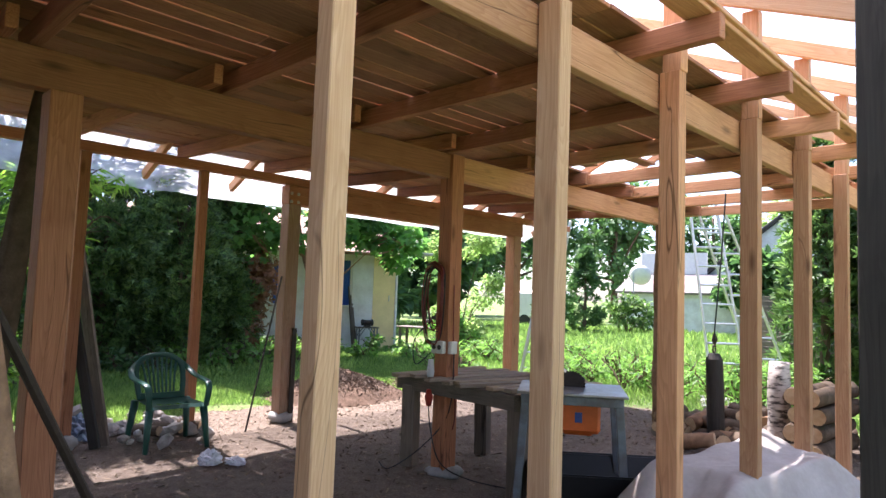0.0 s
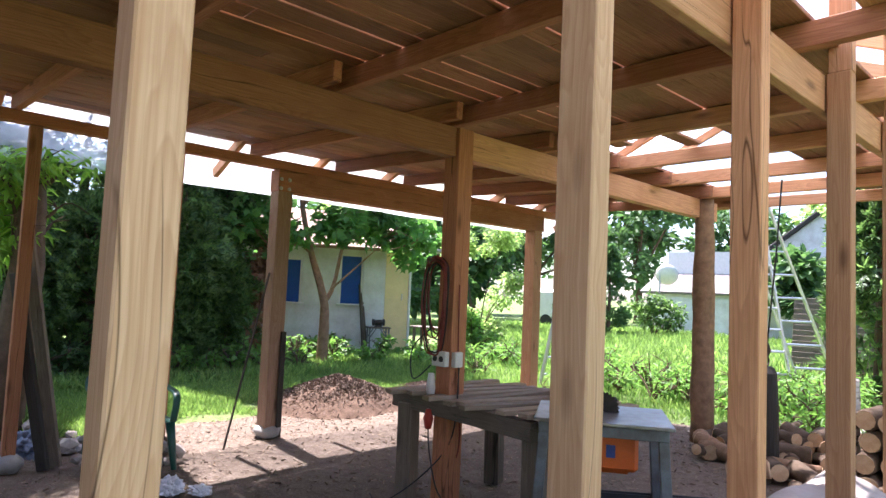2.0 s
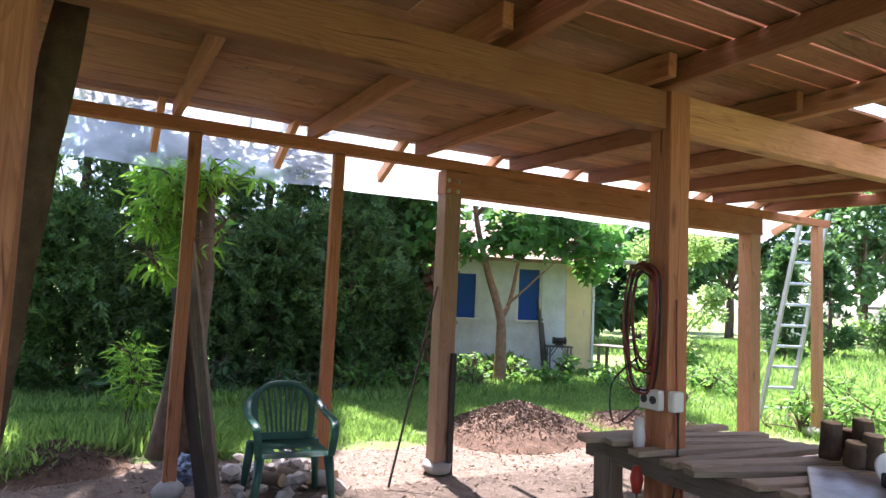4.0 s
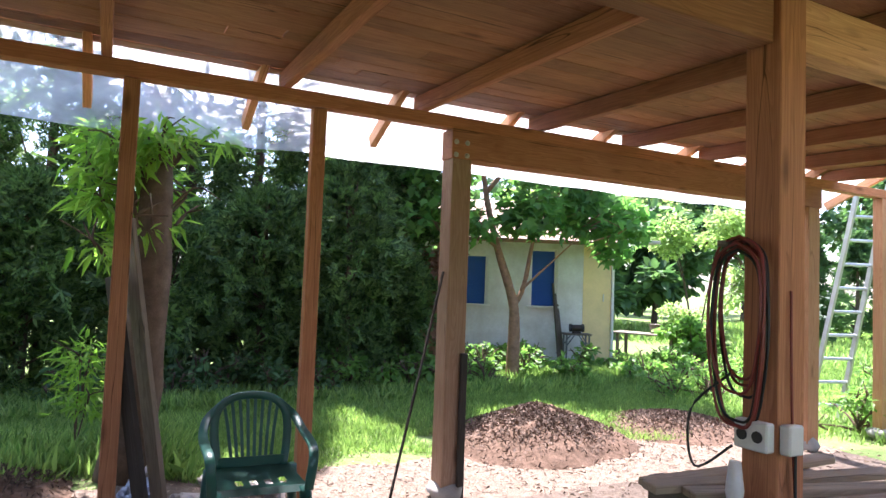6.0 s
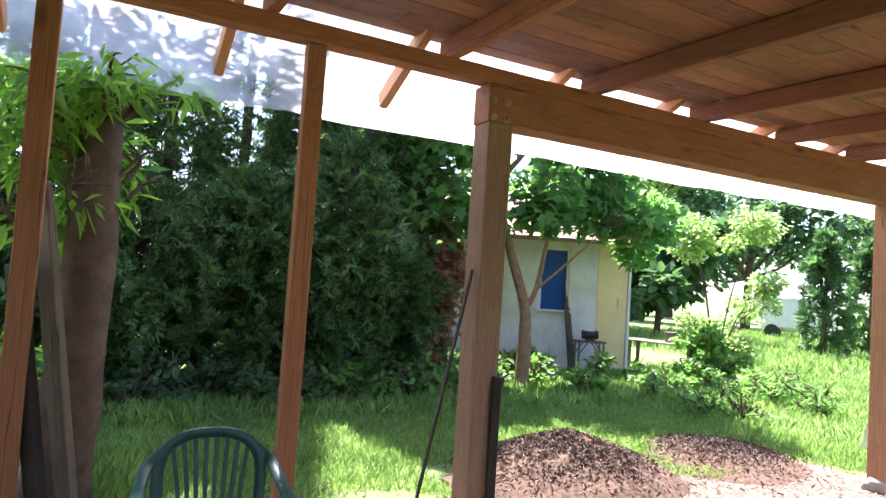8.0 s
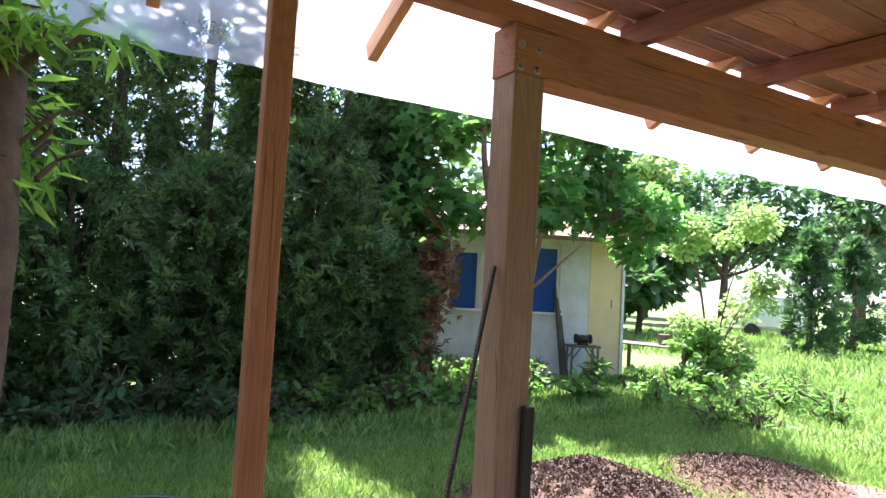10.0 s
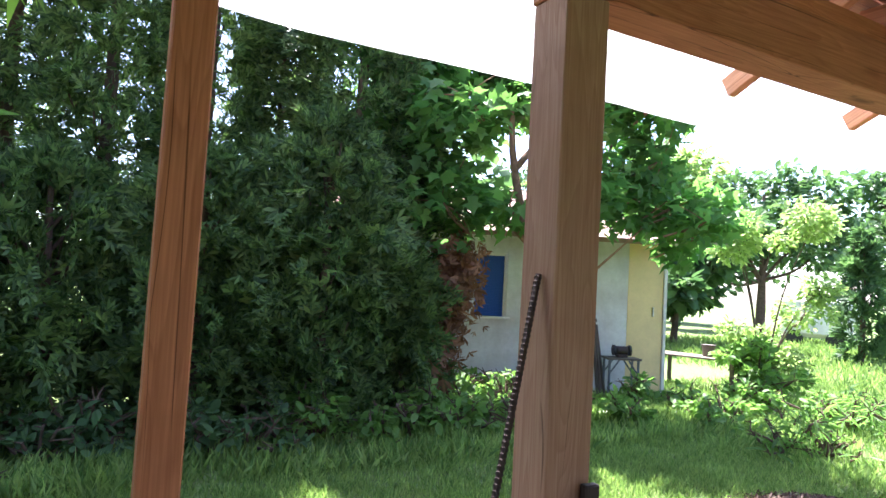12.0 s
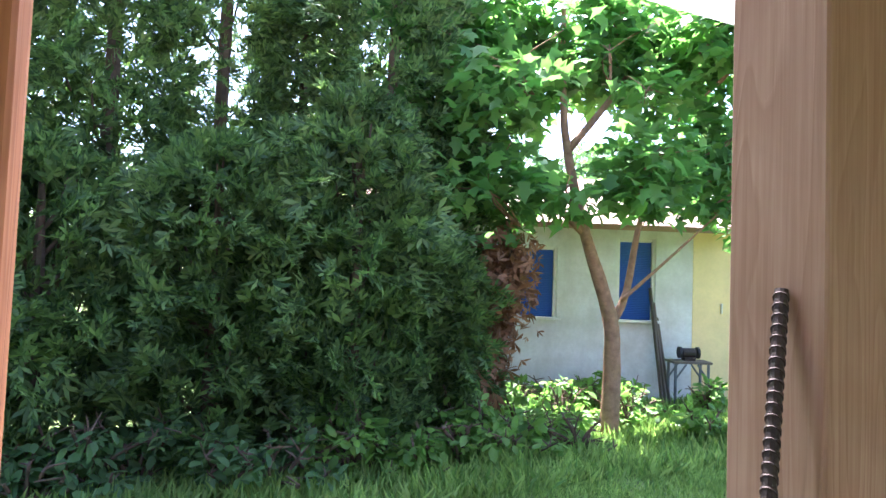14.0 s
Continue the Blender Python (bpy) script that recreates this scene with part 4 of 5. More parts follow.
CHIPMAT = leafy("wood chips", (0.10, 0.07, 0.05), (0.40, 0.30, 0.21), 0.02, 0.9, (0.6, 0.5, 0.4))
chips("wood_chips", 16000, -3.6, 3.6, 3.4, 4.6, 0.01, 0.012, 0.05, CHIPMAT, "wood chips and shavings trodden into the soil")
chips("dry_litter", 3500, -6.6, 4.3, 0.7, 3.2, 0.01, 0.010, 0.032, CHIPMAT, "dry leaf and bark litter along the eaves")
# loose bits on the heaps
BITS = leafy("mulch bits", (0.05, 0.035, 0.028), (0.24, 0.17, 0.125), 0.02, 0.9, (0.6, 0.5, 0.4))
for hx, hy, sx, sy, hh, n in ((-7.05, 5.3, 0.85, 1.0, 0.36, 9000), (-7.1, 7.2, 0.8, 0.8, 0.16, 4500), (-7.0, 0.9, 0.6, 0.6, 0.20, 2500)):
    u = rng.normal(size=(n, 2)) * 0.36
    at = np.stack([hx + sx * u[:, 0], hy + sy * u[:, 1], hh * np.maximum(0, 1 - np.hypot(u[:, 0], u[:, 1])) ** 0.8 + 0.012], 1)
    tagged(leaves("mulch_bits", at, rng.normal(size=(n, 3)), rng.uniform(0.012, 0.045, n), CHIP, BITS, rng), "loose brown mulch and bark pieces", "mulch", kind="stuff")

# ---- grass ----
TRI = ([(0, 0.026, 0), (0.55, 0.019, 0.08), (1, 0, 0.36), (0, -0.026, 0)], [(0, 1, 3), (1, 2, 3)])


def grass(name, n, x0, x1, y0, y1, lo, hi, label, clump=0.55):
    x, y = rng.uniform(x0, x1, n), rng.uniform(y0, y1, n)
    keep = np.array([noise.noise((a * 1.6, c * 1.6, 4.0)) + 0.6 * noise.noise((a * 6, c * 6, 1.0)) > rng.uniform(-0.9, 0.5) - clump * 0.3 for a, c in zip(x, y)])
    bare_zone = (x > -6.9 + 0.3 * np.sin(3 * y)) & (x < 0.9) & (y < 8.3 + 0.4 * np.sin(2 * x))
    keep &= ~bare_zone
    keep &= ~((np.abs(x + 6.95) < 0.7) & (np.abs(y - 5.05) < 0.8))
    x, y = x[keep], y[keep]
    z = np.array([ground_height(a, c) for a, c in zip(x, y)]) - 0.01
    w = rng.normal(size=(len(x), 3)) * (0.35, 0.35, 0.0) + (0, 0, 1)
    return tagged(leaves(name, np.stack([x, y, z], 1), w, rng.uniform(lo, hi, len(x)), TRI, GRASS, rng), label, "grass", kind="stuff")


grass("grass", 210000, -10.4, -6.4, -1, 9, 0.025, 0.10, "short uneven lawn beyond the eaves")
grass("grass", 60000, -11.8, -9.4, -2, 10, 0.06, 0.22, "tall grass along the hedge foot")
grass("grass", 80000, -13, 1.5, 8.2, 16, 0.05, 0.17, "sunlit uneven meadow grass")
grass("grass", 40000, -22, 3, 15, 30, 0.15, 0.35, "far sunlit meadow grass")
grass("grass", 6000, -0.6, 1.6, 8, 12, 0.08, 0.3, "grass tufts beside the path")
grass("grass", 9000, -8.0, -6.3, 0.2, 2.2, 0.08, 0.3, "grass round the willow foot")


# ---- trees ----
def branch_bm(segs):
    """Tapered limbs joined into one mesh: (points, start radius, end radius)."""
    bm = bmesh.new()
    for pts, r0, r1 in segs:
        p = curve_pts(pts, 4)
        t = tube_bm(p, [r0 + (r1 - r0) * k / (len(p) - 1) for k in range(len(p))], 8, 0.15, r0 * 50)
        me = bpy.data.meshes.new("tmp")
        t.to_mesh(me)
        t.free()
        bm.from_mesh(me)
        bpy.data.meshes.remove(me)
    return bm


def thuja(x, y, h, r, n, seed, mat=THUJA, label="tall dark green thuja with dense flat sprays", base=0.15, size=(0.09, 0.17), shape="column"):
    g = np.random.default_rng(seed)
    t = thing("thuja", (x, y, 0), label, "tree", "thuja hedge")
    segs = [([(0, 0, -0.05), (0.03, 0.02, h * 0.5), (0, 0, h * 0.96)], 0.09, 0.015)]
    for k in range(14):
        a, z = g.uniform(0, 6.28), g.uniform(0.1, 0.75) * h
        rr = r * g.uniform(0.5, 0.85) * (1 - 0.7 * z / h)
        segs.append(([(0, 0, z), (rr * 0.6 * math.cos(a), rr * 0.6 * math.sin(a), z + 0.2), (rr * math.cos(a), rr * math.sin(a), z + 0.65)], 0.022, 0.006))
    part("trunk", branch_bm(segs[:1]), BARK, t)
    tagged(part("branchwork", branch_bm(segs[1:]), BARK, t), kind="stuff")
    m = n // 12
    k = g.random(m) ** 0.85
    z = base + k * (h - base)
    a = g.uniform(0, 2 * math.pi, m)
    prof = (np.minimum(1, (1 - k) * 1.75) ** 0.75) * np.minimum(1, 0.72 + k * 1.4) if shape == "column" else np.sqrt(np.maximum(0, 1 - (2 * k - 0.85) ** 2 / 1.35))
    lump = np.array([1 + (0.30 if shape == "column" else 0.5) * noise.noise((2.2 * math.cos(q), 2.2 * math.sin(q), zz * 1.3 + seed)) + 0.25 * noise.noise((5 * math.cos(q), 5 * math.sin(q), zz * 3.1 + seed)) for q, zz in zip(a, z)])
    hole = np.array([noise.noise((3.1 * math.cos(q), 3.1 * math.sin(q), zz * 2.2 - seed)) for q, zz in zip(a, z)])
    rad = r * prof * lump * g.uniform(0.5, 1.12, m)
    keep = hole > -0.28
    at = np.stack([rad * np.cos(a), rad * np.sin(a), z], 1)[keep]
    mk = len(at)
    out = unit(np.stack([np.cos(a), np.sin(a), g.uniform(-0.5, 1.2, m)], 1)[keep] + 0.35 * g.normal(size=(mk, 3)))
    # each frond: sprays set along a stalk, fanning to both sides
    along_k = np.tile(np.linspace(0, 1, 12), mk)
    way = np.repeat(out, 12, 0)
    side = unit(np.cross(way, np.repeat(g.normal(size=(mk, 3)), 12, 0)))
    sgn = np.tile(np.where(np.arange(12) % 2, 1.0, -1.0), mk)
    ln = np.repeat(g.uniform(0.18, 0.42, mk), 12) * (0.7 + 0.3 * size[1] / 0.17)
    pos = np.repeat(at, 12, 0) + way * ((along_k - 0.5) * ln)[:, None] + side * (sgn * 0.05 * (1 - along_k))[:, None]
    pos[:, 2] = np.maximum(pos[:, 2] - 0.10 * along_k ** 2, 0.04)
    tip = way + side * (sgn * 0.8 * (1.1 - along_k))[:, None] + 0.22 * g.normal(size=pos.shape)
    leaves("crown", pos, tip, g.uniform(*size, len(pos)) * (1.05 - 0.35 * along_k), SPRAY, mat, g, t, up=np.cross(way, side))
    return t


HEDGE = [(-12.3, -3.2, 4.4, 0.8), (-12.4, -2.2, 4.5, 0.8), (-12.2, -1.2, 4.3, 0.75), (-12.5, -0.2, 4.5, 0.8), (-12.2, 0.8, 8.5, 0.85), (-12.3, 1.7, 13.5, 0.80), (-12.0, 2.6, 12.5, 0.72), (-12.3, 3.6, 12.5, 0.80),
         (-12.6, 4.5, 6.0, 0.7), (-11.6, 5.2, 10.0, 0.80), (-11.75, 5.85, 5.6, 0.55)]
for i, (x, y, h, r) in enumerate(HEDGE):
    thuja(x, y, h, r, int(2300 * h) if y > 0.5 else 9000, 20 + i)
# lower bushy ones in front of the hedge
for i, (x, y, h, r) in enumerate([(-10.9, 4.65, 3.2, 0.8), (-11.1, 3.5, 2.7, 0.8), (-11.2, 2.2, 2.5, 0.85), (-11.0, 0.7, 2.6, 0.65), (-11.4, -0.5, 2.2, 0.8), (-11.3, 4.2, 2.2, 0.7), (-11.0, 5.5, 1.9, 0.5)]):
    thuja(x, y, h, r, 10000, 60 + i, label="low bushy feathery thuja before the hedge", size=(0.09, 0.19), shape="bush", base=0.05)
# dead brown limb of the hedge
g = np.random.default_rng(77)
dt = thing("dead_thuja", (-10.97, 6.0, 0), "withered brown thuja limb leaning out", "tree")
part("trunk", branch_bm([([(-0.1, -0.3, 0), (0, 0, 0.9), (0.1, 0.30, 1.9)], 0.04, 0.01)] + [([(-0.1 + 0.02 * k, -0.3 + 0.05 * k, 0.1), (0.02 * k - .05, 0.09 * k - 0.4, 0.5), (0.0, 0.1 * k - 0.5, 0.95)], 0.018, 0.006) for k in range(8)]), BARK, dt)
n = 2600
k = g.random(n)
at = np.stack([g.normal(size=n) * 0.14, -0.15 + 0.5 * k + g.normal(size=n) * 0.13, 0.35 + 1.55 * k + g.normal(size=n) * 0.12], 1)
leaves("crown", at, g.normal(size=(n, 3)) + (0, 0.2, -0.5), g.uniform(0.08, 0.18, n), SPRAY, THUJA_DRY, g, dt)


def leaf_tree(name, at, limbs, blobs, n, size, shape, mat, label, seed, bark=BARK, category="tree", group="", droop=-0.25):
    """A tree of tapered limbs and a crown of single leaves gathered in uneven clumps."""
    g = np.random.default_rng(seed)
    t = thing(name, at, label, category, group)
    twigs = []
    for (bx, by, bz, br) in blobs:
        for _ in range(3):
            d = g.normal(size=3) * br * 0.5
            twigs.append(([(bx * 0.75, by * 0.75, bz - br * 0.5), (bx, by, bz), (bx + d[0], by + d[1], bz + abs(d[2]))], 0.012, 0.004))
    part("trunk", branch_bm(limbs[:1]), bark, t, smooth=True)
    for lb in limbs[1:]:
        part("limb", branch_bm([lb]), bark, t, smooth=True)
    tagged(part("branchwork", branch_bm(twigs), bark, t), kind="stuff")
    w = np.array([q[3] ** 2 for q in blobs])
    idx = g.choice(len(blobs), n, p=w / w.sum())
    c = np.array([q[:3] for q in blobs])[idx]
    d = unit(g.normal(size=(n, 3)))
    rad = np.array([q[3] for q in blobs])[idx] * g.random(n) ** 0.45
    p = c + d * rad[:, None] * (1, 1, 0.75)
    keep = np.array([noise.noise(Vector(q) * 1.7 + Vector((seed, 0, 0))) > -0.22 for q in p])
    p, d = p[keep], d[keep]
    way = d * (1, 1, 0.3) + 0.6 * g.normal(size=p.shape) + (0, 0, droop)
    s = g.uniform(*size, len(p))
    leaves("crown", p, way, s, shape, mat, g, t, up=np.tile((0, 0, 1.0), (len(p), 1)))
    return t


U, N2 = Vector((0.41, 0.91, 0)), Vector((-0.91, 0.41, 0))


def hl(u, d, z):
    """A point u along and d behind the little house's front line."""
    p = U * u + N2 * d
    return (p.x, p.y, z)


# maple before the little house
g = np.random.default_rng(31)
blobs = [(*hl(-0.7 + g.uniform(-1.7, 1.9), g.uniform(-0.9, 0.8), 0)[:2], g.uniform(2.4, 5.0), g.uniform(0.35, 0.75)) for _ in range(34)]
blobs += [(*hl(0.9 + g.uniform(-0.3, 0.9), g.uniform(-0.7, 0.2), 0)[:2], g.uniform(2.15, 3.2), g.uniform(0.3, 0.5)) for _ in range(8)]
limbs = [([hl(0, 0, -0.05), hl(0.02, 0, 0.7), hl(-0.02, 0, 1.25), hl(-0.3, 0, 2.1), hl(-0.55, 0, 3.2), hl(-0.6, 0, 4.6)], 0.115, 0.025),
         ([hl(0, 0, 1.15), hl(0.17, 0.05, 1.5), hl(0.35, 0.1, 2.4), hl(0.7, 0, 3.4)], 0.055, 0.015),
         ([hl(0.1, 0, 1.4), hl(0.5, -0.1, 1.8), hl(1.1, -0.2, 2.4)], 0.025, 0.008),
         ([hl(-0.3, 0, 2.1), hl(-1.0, 0.1, 2.7), hl(-1.9, 0.1, 3.2)], 0.05, 0.012),
         ([hl(-0.5, 0, 3.0), hl(0.1, 0.1, 3.8), hl(0.5, 0.1, 4.7)], 0.045, 0.01)]
leaf_tree("maple_tree", (-10.74, 7.47, 0), limbs, blobs, 9500, (0.13, 0.24), LOBED, MAPLE, "young maple with broad sunlit leaves and a forked trunk", 31, TRUNKBARK)

# pollarded willow beside the eaves
blobs = [(0.12 * math.cos(a) + 0.25 * math.cos(a) * q, 0.12 * math.sin(a) + 0.3 * math.sin(a) * q, 1.62 + 0.9 * q2, 0.2) for a, q, q2 in zip(g.uniform(0, 6.28, 26), g.random(26), g.random(26))]
# high crown out of view, added to shade the ground along the eaves
blobs += [(g.uniform(-2.1, -0.4), g.uniform(-1.4, 1.1), g.uniform(4.3, 6.2), g.uniform(0.35, 0.6)) for _ in range(30)]
leaf_tree("willow_tree", (-7.05, 1.80, 0), [([(-0.12, -0.05, -0.05), (0, 0, 0.5), (0.06, 0.04, 1.3), (0.02, 0.05, 2.3), (-0.5, 0.0, 3.6), (-1.1, -0.1, 5.2)], 0.20, 0.05)] +
          [([(0.08, 0.05, 1.7 + 0.1 * k), (0.08 + 0.3 * math.cos(k * 1.3), 0.3 * math.sin(k * 1.3), 2.0 + 0.1 * k), (0.08 + 0.5 * math.cos(k * 1.3), 0.5 * math.sin(k * 1.3), 1.9 + 0.12 * k)], 0.012, 0.003) for k in range(9)],
          blobs, 13000, (0.10, 0.22), LANCE, WILLOW, "pollard willow trunk with bright new shoots, unseen shade crown added", 41, droop=-0.5)
shoot = leaf_tree("willow_shoot", (-7.75, 1.42, 0), [([(0, 0, 0), (0.02, 0, 0.5), (0.05, 0.02, 1.05)], 0.012, 0.004), ([(0, 0, 0.1), (-0.15, 0.1, 0.6), (-0.25, 0.1, 0.9)], 0.008, 0.003)],
          [(0.03, 0, 0.95, 0.25), (-0.1, 0.05, 0.75, 0.28), (0.1, 0.1, 0.6, 0.28), (0, 0, 0.4, 0.25), (-0.2, 0.1, 0.95, 0.16)], 420, (0.09, 0.18), LANCE, WILLOW, "young bright green willow shoots", 42, category="shrub")


shoot.scale = (0.8, 0.8, 0.85)


def shrub(at, w, h, n, size, shape, mat, label, seed, name="shrub", group=""):
    g = np.random.default_rng(seed)
    bl = [(g.normal() * w * 0.36, g.normal() * w * 0.36, g.uniform(0.12, 0.95) * h, g.uniform(0.16, 0.32) * max(w, h * 0.5)) for _ in range(14)]
    lm = [([(0, 0, 0), (q[0] * 0.4, q[1] * 0.4, q[2] * 0.6), q[:3]], 0.02, 0.005) for q in bl[:8]]
    return leaf_tree(name, at, lm, bl, n, size, shape, mat, label, seed, category="shrub", group=group)


PALE_LEAF = leafy("pale sunlit shrub leaves", (0.16, 0.24, 0.08), (0.34, 0.42, 0.18), 0.5)
shrub((-11.3, 12.3, 0), 1.35, 3.1, 7000, (0.06, 0.13), OVAL, PALE_LEAF, "loose tall shrub with pale sunlit leaves", 51)
shrub((-11.3, 12.2, 0), 0.9, 0.9, 2000, (0.08, 0.16), OVAL, WEED, "dark green growth at the shrub foot", 52)
# weeds before house and hedge
for i in range(30):
    u, d = rng.uniform(-2.4, 4.5), rng.uniform(-2.3, -0.7)
    p = Vector((-12.7, 7.74, 0)) + U * u + N2 * d
    shrub((p.x, p.y, 0), 0.42, rng.uniform(0.25, 0.5), 260, (0.06, 0.15), OVAL, WEED, "patch of leafy weeds in the grass", 100 + i, "weed", "weeds by the house")
for i in range(12):
    shrub((rng.uniform(-9.6, -5.5), rng.uniform(8.6, 12.5), 0), 0.5, 0.45, 260, (0.07, 0.2), LANCE, WEED, "leafy weeds in the meadow", 140 + i, "weed", "weeds in the meadow")
for i in range(14):
    shrub((rng.uniform(-5.2, -2.6), rng.uniform(8.7, 11.5), 0), 0.55, 0.55, 300, (0.08, 0.2), LANCE, WEED, "leafy perennials behind the shed", 160 + i, "weed", "weeds in the meadow")
for i in range(6):
    shrub((rng.uniform(-0.5, 1.2), rng.uniform(9, 12.5), 0), 0.6, 0.6, 320, (0.08, 0.18), OVAL, WEED, "weeds beside the path", 180 + i, "weed", "weeds by the path")

for i in range(18):
    shrub((-10.35 + rng.uniform(-0.35, 0.25), 1.4 + 0.31 * i, 0), 0.5, rng.uniform(0.3, 0.55), 300, (0.06, 0.14), OVAL, FAR_LEAF if i < 9 else WEED, "dark leafy ground growth at the hedge foot", 240 + i, "weed", "growth at the hedge foot")

# dark evergreens past the log stack
for i, (x, y, h, r) in enumerate([(-2.9, 12.6, 4.6, 0.7), (-2.0, 12.9, 5.0, 0.75), (-1.1, 13.1, 5.2, 0.8), (-0.2, 13.4, 5.2, 0.8), (0.8, 13.8, 4.6, 0.9), (1.8, 13.0, 4.0, 0.9)]):
    thuja(x, y, h, r, 4500, 200 + i, label="dark evergreen behind the log stack", size=(0.16, 0.3))
# clipped trees near the far house
for i, (x, y) in enumerate([(-14.2, 20.5), (-14.6, 23.6)]):
    thuja(x, y, 3.6, 0.6, 1600, 220 + i, FAR_LEAF, "slender clipped tree near the far house", size=(0.25, 0.4))
shrub((-14.0, 26.2, 0), 1.8, 1.6, 1500, (0.14, 0.26), OVAL, THUJA, "round dark bush by the far house", 230)


def big_tree(x, y, h, seed, n=2600, mat=FAR_LEAF, size=(0.28, 0.6), group="far trees"):
    g = np.random.default_rng(seed)
    bl = [(g.normal() * h * 0.17, g.normal() * h * 0.17, g.uniform(0.32, 0.95) * h, g.uniform(0.10, 0.2) * h) for _ in range(18)]
    lm = [([(0, 0, -0.1), (0.1, 0, h * 0.35), (0, 0.1, h * 0.8)], 0.03 * h, 0.008 * h)] + [([(0, 0, h * 0.3), (q[0] * 0.6, q[1] * 0.6, q[2] * 0.8), q[:3]], 0.012 * h, 0.003 * h) for q in bl[:8]]
    return leaf_tree("tree", (x, y, 0), lm, bl, n, size, OVAL, mat, "leafy broad tree beyond the garden", seed, group=group)


# those at x > 5 or y < -5 are unseen, added for reflections
for i, (x, y, h) in enumerate([(-30, 29, 9.5), (-26, 33, 9), (-35, 37, 11), (-22, 39, 9.5), (-17, 43, 9), (-11, 45, 8.5), (-5, 44, 9), (1, 40, 9), (6, 32, 8.5), (-40, 30, 11), (-28, 22, 7.5), (-22, 17.5, 5.0),
                               (-20, 20, 4.5), (-19, 15.8, 3.6), (8, 22, 8), (-18, -3, 6.5), (-20, 9.5, 6.0), (7, 12, 7), (8, 3, 7), (6, -7, 7), (-3, -12, 8), (-11, -10, 7.5), (-10, 31, 4.0), (-4, 28, 4.5), (2, 24, 5)]):
    big_tree(x, y, h, 300 + i, 5200 if y > 10 else 2200, FAR_LEAF if i % 5 else PALE_LEAF)

# ---- little house ----
house = thing("garden_house", (-12.7, 7.74, 0), "low whitewashed garden house with blue blinds", "house", rz=65.7)
HL, HZ = -3.6, 2.42
W1, W2 = (-0.16, 0.36, 1.10, 2.06), (1.18, 1.71, 1.10, 2.21)
walls = [(HL, W1[0]), (W1[1], W2[0]), (W2[1], 2.22)]
pieces = [(((a + c) / 2, 0.09, HZ / 2), (c - a, 0.18, HZ)) for a, c in walls]
for u0, u1, z0, z1 in (W1, W2):
    pieces += [(((u0 + u1) / 2, 0.09, z0 / 2), (u1 - u0 - 0.002, 0.176, z0)), (((u0 + u1) / 2, 0.09, (z1 + HZ) / 2), (u1 - u0 - 0.002, 0.176, HZ - z1))]
for c, s in pieces + [((2.84, 1.7, HZ / 2), (0.10, 3.0, HZ)), ((HL - 0.1, 1.7, HZ / 2), (0.18, 3.2, HZ))]:
    part("wall", boxes((c, s), bevel=0), PLASTER, house)
part("back_wall", boxes(((-0.5, 3.3, HZ / 2), (6.0, 0.18, HZ)), bevel=0), PLASTER, house)
door = part("door", boxes(((2.50, 0.03, 1.18), (0.55, 0.05, 2.34)), ((2.50, 0.0, 2.38), (0.62, 0.12, 0.06)), bevel=0.004), CREAM, house, "cream painted plank door")
part("handle", boxes(((2.62, -0.012, 1.3), (0.02, 0.03, 0.14)), bevel=0.004), ZINC, door)
part("door_post", boxes(((2.805, 0.02, 1.2), (0.05, 0.08, 2.4)), bevel=0.004), WHITE_PLASTIC, house)
for u0, u1, z0, z1 in (W1, W2):
    w = part("window", boxes(((u0 + 0.02, 0.06, (z0 + z1) / 2), (0.045, 0.06, z1 - z0)), ((u1 - 0.02, 0.06, (z0 + z1) / 2), (0.045, 0.06, z1 - z0)), (((u0 + u1) / 2, 0.06, z1 - 0.02), (u1 - u0 - 0.09, 0.06, 0.045)), bevel=0.003), WHITE_PLASTIC, house)
    part("sill", boxes((((u0 + u1) / 2, -0.03, z0 - 0.01), (u1 - u0 + 0.1, 0.14, 0.035)), bevel=0.004), WHITE_PLASTIC, w, "weathered white sill")
    k, slat_me = z0 + 0.02, None
    while k < z1 - 0.05:
        if slat_me is None:
            o = part("slat", boxes(((0, 0, 0), (u1 - u0 - 0.09, 0.006, 0.026)), bevel=0), BLUE_BLIND, w, "blue blind slat")
            slat_me = o.data
        else:
            o = new("slat", slat_me)
            o.parent = w
        o.matrix_basis = pose((u0 + u1) / 2, 0.075, k, 28, 0, 0)
        k += 0.024
rf = part("roof", boxes(((-0.55, 1.55, 0), (6.6, 4.0, 0.07)), bevel=0.01), ROOF_TILE, house, "old reddish tiled roof")
rf.matrix_basis = pose(0, 0, 2.45, 17, 0, 0)
tile_me = None
for j in range(16):
    for i in range(19):
        if tile_me is None:
            o = part("tile", boxes(((0, 0, 0), (0.335, 0.27, 0.02)), bevel=0.006), ROOF_TILE, rf)
            tile_me = o.data
        else:
            o = new("tile", tile_me)
            o.parent = rf
        o.matrix_basis = pose(-3.7 + 0.35 * i + 0.05 * (j % 2), -0.36 + 0.25 * j, 0.052, 4, rs.uniform(-1, 1), rs.uniform(-1, 1))
part("porch_slab", boxes(((3.15, 0.1, 2.40), (0.9, 0.9, 0.06)), bevel=0.005), CONCRETE, house, "grey flat canopy slab")
